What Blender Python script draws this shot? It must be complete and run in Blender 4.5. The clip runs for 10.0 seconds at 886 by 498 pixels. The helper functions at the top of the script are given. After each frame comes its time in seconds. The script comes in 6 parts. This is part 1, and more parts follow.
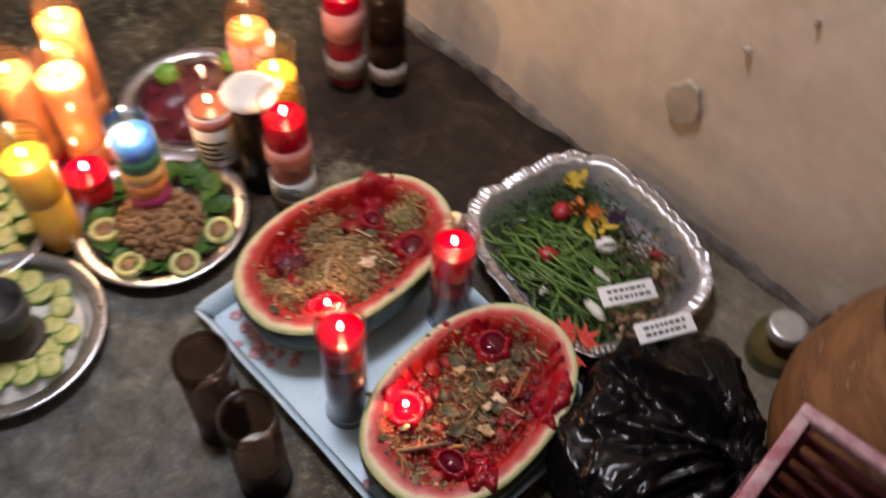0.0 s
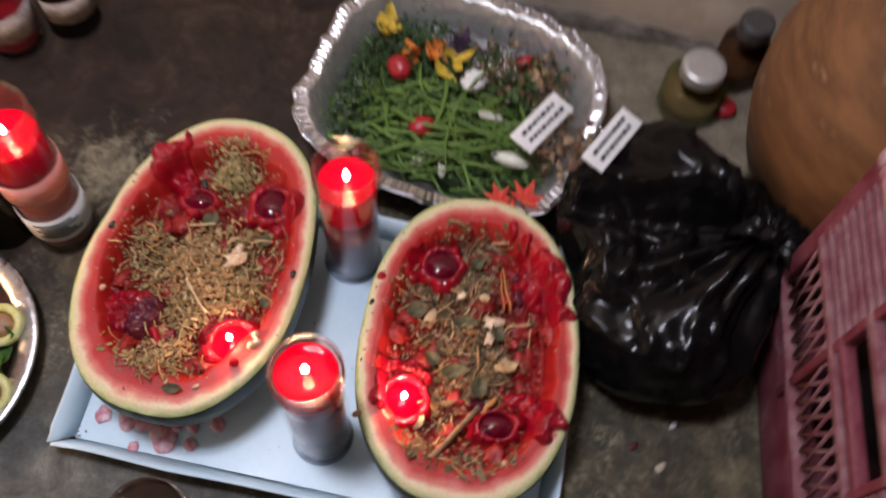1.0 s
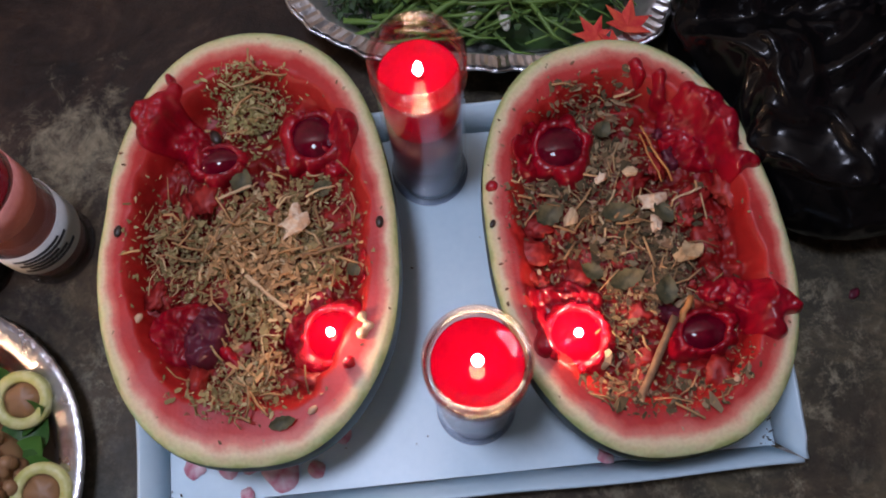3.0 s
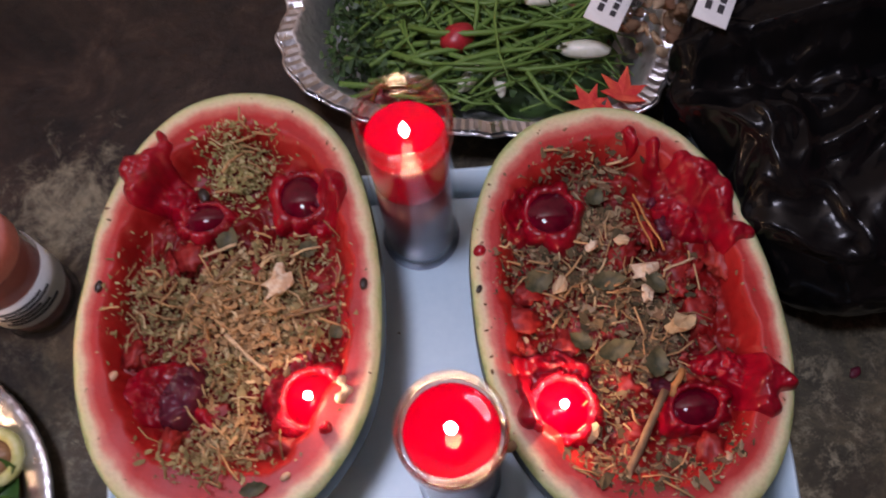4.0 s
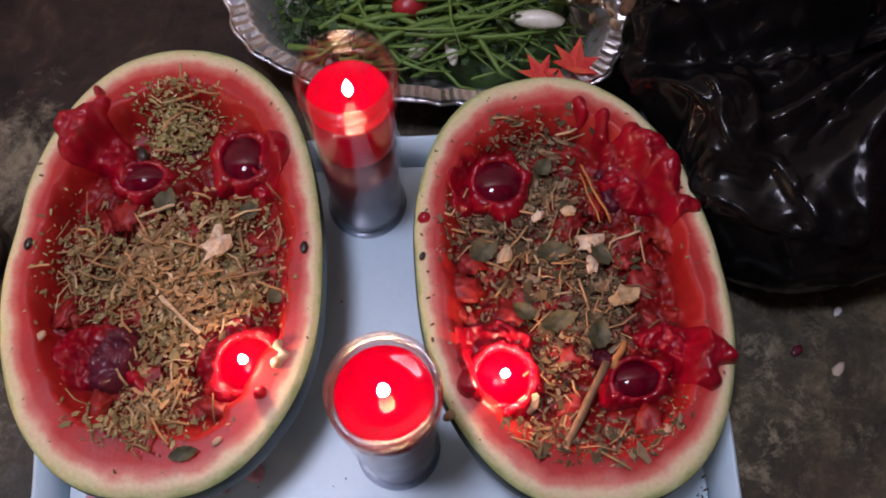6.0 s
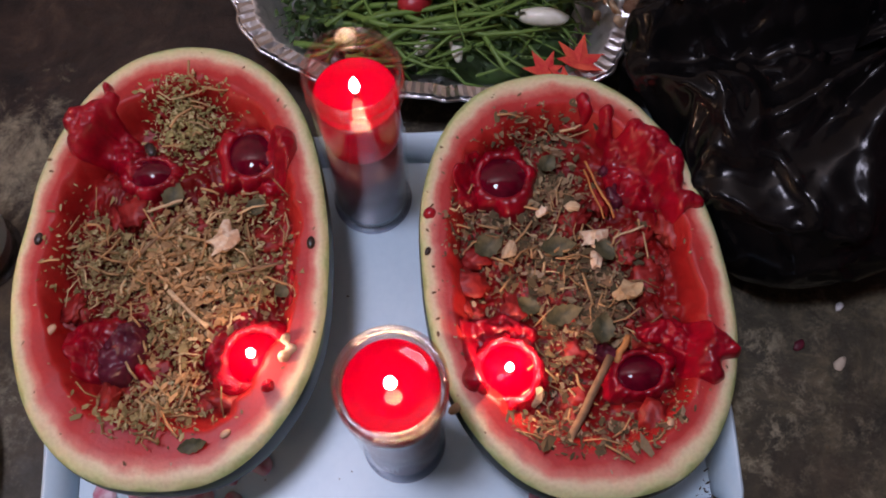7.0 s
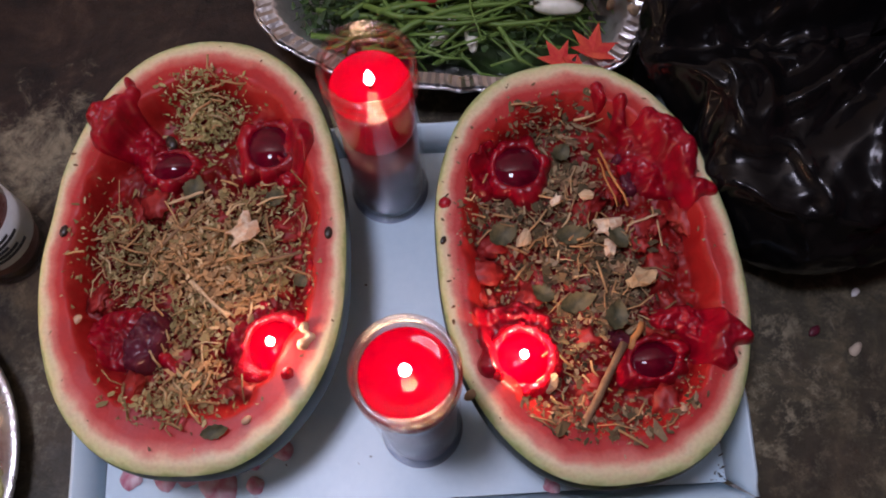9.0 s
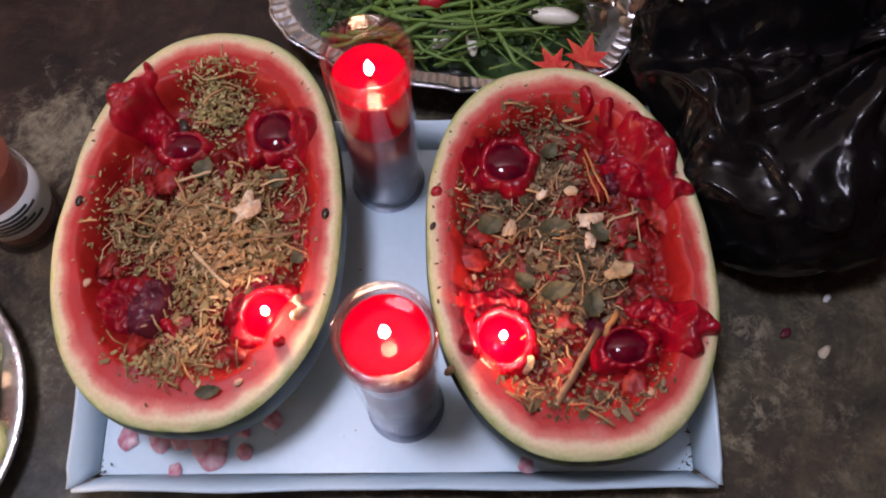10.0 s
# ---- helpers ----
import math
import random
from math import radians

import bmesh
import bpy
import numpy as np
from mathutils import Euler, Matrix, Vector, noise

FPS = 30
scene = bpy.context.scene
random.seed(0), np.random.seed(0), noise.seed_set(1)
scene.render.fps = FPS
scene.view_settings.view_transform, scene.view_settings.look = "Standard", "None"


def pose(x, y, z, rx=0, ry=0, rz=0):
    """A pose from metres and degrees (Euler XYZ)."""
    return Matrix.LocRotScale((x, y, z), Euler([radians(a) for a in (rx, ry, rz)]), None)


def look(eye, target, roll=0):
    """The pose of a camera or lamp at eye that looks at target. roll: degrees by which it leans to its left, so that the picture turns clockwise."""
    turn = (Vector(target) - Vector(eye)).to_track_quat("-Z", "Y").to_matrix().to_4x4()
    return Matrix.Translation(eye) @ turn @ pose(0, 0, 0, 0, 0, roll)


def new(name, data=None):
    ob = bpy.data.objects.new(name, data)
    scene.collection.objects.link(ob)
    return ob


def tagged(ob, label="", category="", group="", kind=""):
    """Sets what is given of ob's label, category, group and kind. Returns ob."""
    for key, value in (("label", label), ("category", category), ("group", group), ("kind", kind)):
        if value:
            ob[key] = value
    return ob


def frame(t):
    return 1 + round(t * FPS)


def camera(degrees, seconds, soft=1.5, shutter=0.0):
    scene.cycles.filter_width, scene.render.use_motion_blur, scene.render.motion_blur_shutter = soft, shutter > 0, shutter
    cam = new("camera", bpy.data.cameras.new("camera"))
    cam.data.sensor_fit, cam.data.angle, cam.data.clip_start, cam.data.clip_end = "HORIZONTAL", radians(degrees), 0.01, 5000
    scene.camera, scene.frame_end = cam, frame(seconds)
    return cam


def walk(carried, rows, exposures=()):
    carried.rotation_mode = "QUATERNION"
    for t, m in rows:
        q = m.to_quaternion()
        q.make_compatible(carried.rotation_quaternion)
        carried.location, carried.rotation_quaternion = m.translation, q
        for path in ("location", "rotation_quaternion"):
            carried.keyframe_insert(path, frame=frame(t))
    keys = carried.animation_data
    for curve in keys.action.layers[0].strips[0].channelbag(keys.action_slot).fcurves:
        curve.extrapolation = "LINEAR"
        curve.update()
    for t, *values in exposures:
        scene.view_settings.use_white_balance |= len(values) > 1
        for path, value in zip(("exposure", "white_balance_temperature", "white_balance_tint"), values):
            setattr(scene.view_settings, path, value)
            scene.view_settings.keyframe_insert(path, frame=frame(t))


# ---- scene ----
cam = camera(52.2, 10.0, soft=1.9, shutter=0.5)
PATH = [
    (0, (0.3759, -0.3062, 0.9747), (-0.4161, 0.6695, -0.7234), 3.3),
    (0.3, (0.2967, -0.2967, 0.9018), (-0.2661, 0.7762, -0.8279), 3.5),
    (0.5, (0.2281, -0.2292, 0.8913), (-0.1552, 0.7698, -0.9293), 2.3),
    (0.7, (0.1711, -0.2292, 0.8638), (-0.0296, 0.8121, -0.9631), 3.8),
    (1, (0.0887, -0.1964, 0.8068), (0.0824, 0.7381, -1.0866), 6.4),
    (1.4, (0.0465, -0.1140, 0.6832), (0.1700, 0.6241, -1.2915), 6.6),
    (1.5, (0.0180, -0.1035, 0.6632), (0.2133, 0.6146, -1.3137), 10.8),
    (2, (-0.0148, -0.0792, 0.6051), (0.1711, 0.5196, -1.4108), 9),
    (2.5, (-0.0190, -0.0760, 0.6294), (0.0739, 0.5132, -1.3971), -2.4),
    (3.8, (-0.0053, -0.0665, 0.6347), (0.0391, 0.6526, -1.3506), -6.6),
    (4, (0.0011, -0.0771, 0.6199), (0.0454, 0.6917, -1.3464), -6.3),
    (4.5, (0.0222, -0.0908, 0.5882), (0.0993, 0.7075, -1.3654), -2.5),
    (5, (0.0211, -0.0866, 0.6009), (0.1246, 0.6695, -1.3686), -0.6),
    (5.5, (0.0137, -0.0876, 0.6051), (0.1404, 0.6494, -1.3707), 1.2),
    (7, (0.0095, -0.0908, 0.6104), (0.1267, 0.6347, -1.3696), 0.7),
    (7.5, (0.0011, -0.0940, 0.6178), (0.1309, 0.6209, -1.3654), 1.7),
    (8, (0.0000, -0.0855, 0.6188), (0.1257, 0.5914, -1.3781), 1.6),
    (8.5, (0.0063, -0.0834, 0.6167), (0.1045, 0.5903, -1.3823), -0.6),
    (9, (0.0148, -0.0929, 0.6188), (0.0718, 0.6114, -1.3717), -4),
    (9.5, (0.0232, -0.0929, 0.6294), (0.0697, 0.6093, -1.3622), -2.4),
    (10, (0.0275, -0.1331, 0.6410), (0.0581, 0.6368, -1.3253), -3.5),
]
walk(cam, [(t, look(eye, target, roll)) for t, eye, target, roll in PATH],
     exposures=[(0, -0.05, 6250, 15), (1.0, 0.05, 6000, 16), (1.5, -0.3, 5550, 17), (2.2, -0.34, 5350, 16), (2.6, -0.48, 5350, 16), (4.0, -0.34, 5750, 25), (9.0, -0.44, 5750, 26), (9.6, -0.15, 5850, 28), (10, -0.10, 5800, 25)])

# ---- world and lights ----
world = bpy.data.worlds.new("room_air")
scene.world = world
world.use_nodes = True
world.node_tree.nodes["Background"].inputs[0].default_value = (0.55, 0.6, 0.7, 1)
world.node_tree.nodes["Background"].inputs[1].default_value = 0.02


def lamp(kind, name, m, watts, colour, **more):
    data = bpy.data.lights.new(name, kind)
    data.energy, data.color = watts, colour
    if "radius" in more:
        data.shadow_soft_size = more["radius"]
    if "size" in more:
        data.size = more["size"]
    ob = new(name, data)
    ob.matrix_world = m
    return ob


# the bare bulb under the ceiling
BULB = (-0.26, 0.10, 1.66)
lamp("POINT", "bulb_light", Matrix.Translation(BULB), 54.0, (0.98, 0.96, 1.0), radius=0.14)


# ---- materials ----
def nodes_of(m):
    m.use_nodes = True
    t = m.node_tree
    return t, t.nodes, t.links, t.nodes["Principled BSDF"]


def mat(name, a, b=None, rough=0.5, scale=40.0, fine=300.0, bump=0.0, dist=0.002, metal=0.0, trans=0.0, sub=0.0,
        radius=(0.01, 0.003, 0.002), coat=0.0, island=0.0, rough_var=0.0, ior=1.45, stretch=(1, 1, 1), third=None, low=0.35, high=0.65, spec=0.5):
    """A surface that varies between the colours a and b at two scales, with fine relief."""
    m = bpy.data.materials.new(name)
    t, n, l, p = nodes_of(m)
    b = b or tuple(v * 0.8 for v in a)
    co = n.new("ShaderNodeTexCoord")
    mp = n.new("ShaderNodeMapping")
    mp.inputs["Scale"].default_value = stretch
    l.new(co.outputs["Object"], mp.inputs[0])
    n1, n2 = n.new("ShaderNodeTexNoise"), n.new("ShaderNodeTexNoise")
    n1.inputs["Scale"].default_value, n1.inputs["Detail"].default_value = scale, 5
    n2.inputs["Scale"].default_value, n2.inputs["Detail"].default_value = fine, 3
    l.new(mp.outputs[0], n1.inputs["Vector"]), l.new(mp.outputs[0], n2.inputs["Vector"])
    ramp = n.new("ShaderNodeValToRGB")
    e = ramp.color_ramp.elements
    e[0].position, e[0].color = low, (*a, 1)
    e[1].position, e[1].color = high, (*b, 1)
    if third:
        x = e.new(min(0.97, high + 0.12))
        x.color = (*third, 1)
    add = n.new("ShaderNodeMath")
    add.operation = "MULTIPLY_ADD"
    add.inputs[1].default_value = 0.35
    sub_n = n.new("ShaderNodeMath")
    sub_n.operation = "SUBTRACT"
    sub_n.inputs[1].default_value = 0.175
    l.new(n2.outputs["Fac"], add.inputs[0])
    l.new(n1.outputs["Fac"], sub_n.inputs[0]), l.new(sub_n.outputs[0], add.inputs[2])
    fac = add.outputs[0]
    if island:
        g = n.new("ShaderNodeNewGeometry")
        k = n.new("ShaderNodeMix")
        k.inputs[0].default_value = island
        l.new(fac, k.inputs[2]), l.new(g.outputs["Random Per Island"], k.inputs[3])
        fac = k.outputs[0]
    l.new(fac, ramp.inputs[0])
    l.new(ramp.outputs[0], p.inputs["Base Color"])
    p.inputs["Roughness"].default_value = rough
    if rough_var:
        r = n.new("ShaderNodeMapRange")
        r.inputs[3].default_value, r.inputs[4].default_value = max(0.03, rough - rough_var), min(1, rough + rough_var)
        l.new(n1.outputs["Fac"], r.inputs[0]), l.new(r.outputs[0], p.inputs["Roughness"])
    p.inputs["Metallic"].default_value = metal
    p.inputs["Transmission Weight"].default_value = trans
    p.inputs["IOR"].default_value = ior
    p.inputs["Coat Weight"].default_value = coat
    p.inputs["Specular IOR Level"].default_value = spec
    if sub:
        p.inputs["Subsurface Weight"].default_value = sub
        p.inputs["Subsurface Radius"].default_value = radius
        p.inputs["Subsurface Scale"].default_value = 1.0
    if bump:
        bn = n.new("ShaderNodeBump")
        bn.inputs["Strength"].default_value, bn.inputs["Distance"].default_value = bump, dist
        l.new(add.outputs[0], bn.inputs["Height"]), l.new(bn.outputs[0], p.inputs["Normal"])
    return m


def thin_glass(name, tint, rough=0.03):
    """Thin clear glass: tinted see-through with a Fresnel gloss."""
    m = bpy.data.materials.new(name)
    t, n, l, p = nodes_of(m)
    see, gloss, mix, fr = n.new("ShaderNodeBsdfTransparent"), n.new("ShaderNodeBsdfGlossy"), n.new("ShaderNodeMixShader"), n.new("ShaderNodeLayerWeight")
    see.inputs[0].default_value = (*tint, 1)
    gloss.inputs[0].default_value = (1, 1, 1, 1)
    gloss.inputs["Roughness"].default_value = rough
    fr.inputs[0].default_value = 0.5
    pw, ma = n.new("ShaderNodeMath"), n.new("ShaderNodeMath")
    pw.operation, ma.operation = "POWER", "MULTIPLY_ADD"
    pw.inputs[1].default_value, ma.inputs[1].default_value, ma.inputs[2].default_value = 5.5, 0.34, 0.035
    l.new(fr.outputs["Facing"], pw.inputs[0]), l.new(pw.outputs[0], ma.inputs[0])
    co, nz, bp = n.new("ShaderNodeTexCoord"), n.new("ShaderNodeTexNoise"), n.new("ShaderNodeBump")
    nz.inputs["Scale"].default_value = 60
    bp.inputs["Strength"].default_value, bp.inputs["Distance"].default_value = 0.12, 0.002
    l.new(co.outputs["Object"], nz.inputs["Vector"]), l.new(nz.outputs["Fac"], bp.inputs["Height"])
    l.new(bp.outputs[0], gloss.inputs["Normal"])
    l.new(ma.outputs[0], mix.inputs[0]), l.new(see.outputs[0], mix.inputs[1]), l.new(gloss.outputs[0], mix.inputs[2])
    l.new(mix.outputs[0], n["Material Output"].inputs["Surface"])
    return m


def glow(name, colour, strength):
    m = bpy.data.materials.new(name)
    t, n, l, p = nodes_of(m)
    p.inputs["Base Color"].default_value = (*colour, 1)
    p.inputs["Emission Color"].default_value = (*colour, 1)
    p.inputs["Emission Strength"].default_value = strength
    return m


def floor_material():
    m = bpy.data.materials.new("stained_concrete")
    t, n, l, p = nodes_of(m)
    co = n.new("ShaderNodeTexCoord")

    def nz(scale, detail, rough=0.6, dist=0.0):
        x = n.new("ShaderNodeTexNoise")
        x.inputs["Scale"].default_value, x.inputs["Detail"].default_value = scale, detail
        x.inputs["Roughness"].default_value, x.inputs["Distortion"].default_value = rough, dist
        l.new(co.outputs["Object"], x.inputs["Vector"])
        return x.outputs["Fac"]

    def ramp(fac, *stops):
        r = n.new("ShaderNodeValToRGB")
        e = r.color_ramp.elements
        for i, (pos, c) in enumerate(stops):
            x = e[i] if i < 2 else e.new(pos)
            x.position, x.color = pos, (*c, 1)
        l.new(fac, r.inputs[0])
        return r.outputs[0]

    def mix(fac, a, b, kind="MIX"):
        k = n.new("ShaderNodeMix")
        k.data_type, k.blend_type = "RGBA", kind
        if isinstance(fac, float):
            k.inputs[0].default_value = fac
        else:
            l.new(fac, k.inputs[0])
        l.new(a, k.inputs[6]), l.new(b, k.inputs[7])
        return k.outputs[2]

    base = ramp(nz(15, 9, 0.72, 0.5), (0.36, (0.013, 0.012, 0.007)), (0.68, (0.150, 0.124, 0.066)), (0.52, (0.048, 0.042, 0.024)))
    brown = ramp(nz(18, 9, 0.75, 1.0), (0.38, (0.018, 0.012, 0.007)), (0.68, (0.125, 0.090, 0.050)))
    mask = ramp(nz(3.2, 5, 0.7, 0.3), (0.47, (0, 0, 0)), (0.62, (1, 1, 1)))
    c = mix(mask, base, brown)
    spots = ramp(nz(48, 12, 0.85, 0.2), (0.50, (0, 0, 0)), (0.61, (1, 1, 1)))
    pale = ramp(nz(120, 3), (0.3, (0.19, 0.160, 0.098)), (0.7, (0.36, 0.32, 0.21)))
    gate = ramp(nz(7, 5, 0.7), (0.38, (0, 0, 0)), (0.62, (0.95, 0.95, 0.95)))
    k = n.new("ShaderNodeMath")
    k.operation = "MULTIPLY"
    l.new(spots, k.inputs[0]), l.new(gate, k.inputs[1])
    c = mix(k.outputs[0], c, pale)
    # a dark greasy stain that spreads from the wall between the bottles and the foil tray
    sep = n.new("ShaderNodeSeparateXYZ")
    l.new(co.outputs["Object"], sep.inputs[0])
    d = n.new("ShaderNodeVectorMath")
    d.operation = "DISTANCE"
    d.inputs[1].default_value = (-0.22, 0.44, 0)
    l.new(co.outputs["Object"], d.inputs[0])
    w = n.new("ShaderNodeMath")
    w.operation = "MULTIPLY_ADD"
    w.inputs[1].default_value = 0.22
    l.new(nz(8, 6, 0.7), w.inputs[0]), l.new(d.outputs["Value"], w.inputs[2])
    stain = ramp(w.outputs[0], (0.31, (0.94, 0.94, 0.94)), (0.46, (0, 0, 0)))
    dark = ramp(nz(13, 9, 0.75, 0.6), (0.38, (0.006, 0.003, 0.002)), (0.66, (0.070, 0.043, 0.027)), (0.52, (0.026, 0.0135, 0.0085)))
    c = mix(stain, c, dark)
    # pale plaster dust on the floor by the jars
    d4 = n.new("ShaderNodeVectorMath")
    d4.operation = "DISTANCE"
    d4.inputs[1].default_value = (0.36, 0.46, 0)
    l.new(co.outputs["Object"], d4.inputs[0])
    w4 = n.new("ShaderNodeMath")
    w4.operation = "MULTIPLY_ADD"
    w4.inputs[1].default_value = 0.20
    l.new(nz(14, 9, 0.75), w4.inputs[0]), l.new(d4.outputs["Value"], w4.inputs[2])
    dust = ramp(w4.outputs[0], (0.20, (0.85, 0.85, 0.85)), (0.33, (0, 0, 0)))
    sand = ramp(nz(30, 9, 0.75), (0.35, (0.13, 0.105, 0.072)), (0.68, (0.33, 0.28, 0.20)))
    c = mix(dust, c, sand)
    # bare grey concrete, worn clean, round the two spent glasses
    d3 = n.new("ShaderNodeVectorMath")
    d3.operation = "DISTANCE"
    d3.inputs[1].default_value = (-0.22, -0.20, 0)
    l.new(co.outputs["Object"], d3.inputs[0])
    w3 = n.new("ShaderNodeMath")
    w3.operation = "MULTIPLY_ADD"
    w3.inputs[1].default_value = 0.25
    l.new(nz(9, 8, 0.75), w3.inputs[0]), l.new(d3.outputs["Value"], w3.inputs[2])
    worn = ramp(w3.outputs[0], (0.26, (0.85, 0.85, 0.85)), (0.42, (0, 0, 0)))
    grey = ramp(nz(24, 10, 0.78, 0.4), (0.36, (0.045, 0.050, 0.048)), (0.68, (0.26, 0.27, 0.25)), (0.54, (0.125, 0.132, 0.125)))
    c = mix(worn, c, grey)
    # a chalky scuff beside the melon
    d2 = n.new("ShaderNodeVectorMath")
    d2.operation = "DISTANCE"
    d2.inputs[1].default_value = (-0.262, 0.250, 0)
    l.new(co.outputs["Object"], d2.inputs[0])
    w2 = n.new("ShaderNodeMath")
    w2.operation = "MULTIPLY_ADD"
    w2.inputs[1].default_value = 0.30
    l.new(nz(38, 10, 0.8, 0.4), w2.inputs[0]), l.new(d2.outputs["Value"], w2.inputs[2])
    scuff = ramp(w2.outputs[0], (0.150, (0.80, 0.80, 0.80)), (0.205, (0, 0, 0)))
    c = mix(scuff, c, pale)
    l.new(c, p.inputs["Base Color"])
    p.inputs["Specular IOR Level"].default_value = 0.32
    r = n.new("ShaderNodeMapRange")
    r.inputs[3].default_value, r.inputs[4].default_value = 0.30, 0.8
    l.new(nz(12, 5), r.inputs[0]), l.new(r.outputs[0], p.inputs["Roughness"])
    b = n.new("ShaderNodeBump")
    b.inputs["Strength"].default_value, b.inputs["Distance"].default_value = 0.55, 0.004
    l.new(nz(60, 9, 0.7), b.inputs["Height"]), l.new(b.outputs[0], p.inputs["Normal"])
    return m


def flesh_material():
    """Cut melon: colour follows the ring attribute from the green skin inward to the red flesh."""
    m = bpy.data.materials.new("melon_flesh")
    t, n, l, p = nodes_of(m)
    at = n.new("ShaderNodeAttribute")
    at.attribute_name = "ring"
    co = n.new("ShaderNodeTexCoord")
    nz = n.new("ShaderNodeTexNoise")
    nz.inputs["Scale"].default_value, nz.inputs["Detail"].default_value = 55, 6
    nf = n.new("ShaderNodeTexNoise")
    nf.inputs["Scale"].default_value, nf.inputs["Detail"].default_value = 420, 3
    l.new(co.outputs["Object"], nz.inputs["Vector"]), l.new(co.outputs["Object"], nf.inputs["Vector"])
    w = n.new("ShaderNodeMath")
    w.operation = "MULTIPLY_ADD"
    w.inputs[1].default_value = 0.09
    s = n.new("ShaderNodeMath")
    s.operation = "SUBTRACT"
    s.inputs[1].default_value = 0.045
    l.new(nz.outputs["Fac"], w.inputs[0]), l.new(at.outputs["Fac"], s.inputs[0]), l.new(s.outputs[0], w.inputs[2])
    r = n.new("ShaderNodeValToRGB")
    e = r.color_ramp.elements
    # inner reds get darker: the hollow's shade is put into the flesh colour
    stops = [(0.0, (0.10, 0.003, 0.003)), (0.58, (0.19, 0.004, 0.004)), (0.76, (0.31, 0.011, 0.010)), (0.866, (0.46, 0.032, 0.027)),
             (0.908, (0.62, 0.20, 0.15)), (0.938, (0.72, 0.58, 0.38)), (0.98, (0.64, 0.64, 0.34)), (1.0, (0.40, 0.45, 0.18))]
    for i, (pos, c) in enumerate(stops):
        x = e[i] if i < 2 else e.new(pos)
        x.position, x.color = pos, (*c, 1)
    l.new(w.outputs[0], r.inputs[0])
    k = n.new("ShaderNodeMix")
    k.data_type, k.blend_type, k.inputs[0].default_value = "RGBA", "MULTIPLY", 0.22
    fr = n.new("ShaderNodeValToRGB")
    fr.color_ramp.elements[0].position, fr.color_ramp.elements[0].color = 0.35, (0.62, 0.55, 0.55, 1)
    fr.color_ramp.elements[1].position = 0.6
    l.new(nf.outputs["Fac"], fr.inputs[0])
    l.new(r.outputs[0], k.inputs[6]), l.new(fr.outputs[0], k.inputs[7])
    l.new(k.outputs[2], p.inputs["Base Color"])
    p.inputs["Roughness"].default_value = 0.42
    p.inputs["Specular IOR Level"].default_value = 0.28
    p.inputs["Subsurface Weight"].default_value = 0.25
    p.inputs["Subsurface Radius"].default_value = (0.008, 0.002, 0.0015)
    p.inputs["Subsurface Scale"].default_value = 1.0
    b = n.new("ShaderNodeBump")
    b.inputs["Strength"].default_value, b.inputs["Distance"].default_value = 0.22, 0.0012
    l.new(nf.outputs["Fac"], b.inputs["Height"]), l.new(b.outputs[0], p.inputs["Normal"])
    return m


def rind_material():
    m = bpy.data.materials.new("melon_rind")
    t, n, l, p = nodes_of(m)
    at = n.new("ShaderNodeAttribute")
    at.attribute_name = "stripe"
    co = n.new("ShaderNodeTexCoord")
    nz = n.new("ShaderNodeTexNoise")
    nz.inputs["Scale"].default_value, nz.inputs["Detail"].default_value = 45, 6
    l.new(co.outputs["Object"], nz.inputs["Vector"])
    w = n.new("ShaderNodeMath")
    w.operation = "MULTIPLY_ADD"
    w.inputs[1].default_value = 1.1
    l.new(nz.outputs["Fac"], w.inputs[0]), l.new(at.outputs["Fac"], w.inputs[2])
    r = n.new("ShaderNodeValToRGB")
    e = r.color_ramp.elements
    e[0].position, e[0].color = 0.45, (0.006, 0.018, 0.005, 1)
    e[1].position, e[1].color = 0.85, (0.055, 0.10, 0.026, 1)
    l.new(w.outputs[0], r.inputs[0])
    l.new(r.outputs[0], p.inputs["Base Color"])
    p.inputs["Roughness"].default_value = 0.45
    return m


M_FLOOR = floor_material()
M_WALL = mat("old_plaster", (0.80, 0.68, 0.55), (0.62, 0.52, 0.41), rough=0.85, scale=4.5, fine=40, bump=0.5, dist=0.004, third=(0.76, 0.67, 0.56))
M_SKIRT = mat("rough_cement", (0.10, 0.08, 0.065), (0.27, 0.23, 0.19), rough=0.9, scale=22, fine=120, bump=0.9, dist=0.006)
M_PATCH = mat("bare_cement", (0.50, 0.43, 0.33), (0.40, 0.34, 0.26), rough=0.9, scale=30, fine=200, bump=0.6)
M_CEIL = mat("ceiling_paint", (0.26, 0.22, 0.18), (0.20, 0.17, 0.14), rough=0.9, scale=4)
M_CARD = mat("white_card", (0.67, 0.84, 0.95), (0.60, 0.78, 0.90), rough=0.34, scale=14, fine=180, bump=0.15, dist=0.001)
M_EDGE = mat("card_edge", (0.45, 0.44, 0.42), (0.22, 0.21, 0.20), rough=0.8, scale=60)
M_FLESH, M_RIND = flesh_material(), rind_material()
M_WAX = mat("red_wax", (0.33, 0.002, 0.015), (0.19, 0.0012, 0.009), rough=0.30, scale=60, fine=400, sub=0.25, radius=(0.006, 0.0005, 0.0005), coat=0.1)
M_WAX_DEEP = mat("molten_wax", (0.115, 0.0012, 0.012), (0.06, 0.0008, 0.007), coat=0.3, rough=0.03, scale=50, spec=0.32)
# brighter than the unlit pools' wax: the flame's glow is put into this red
M_WAX_HOT = mat("wax_painted_glow", (0.38, 0.0, 0.012), (0.30, 0.0, 0.009), rough=0.04, scale=40, sub=0.5, radius=(0.02, 0.0002, 0.0004), spec=0.15)
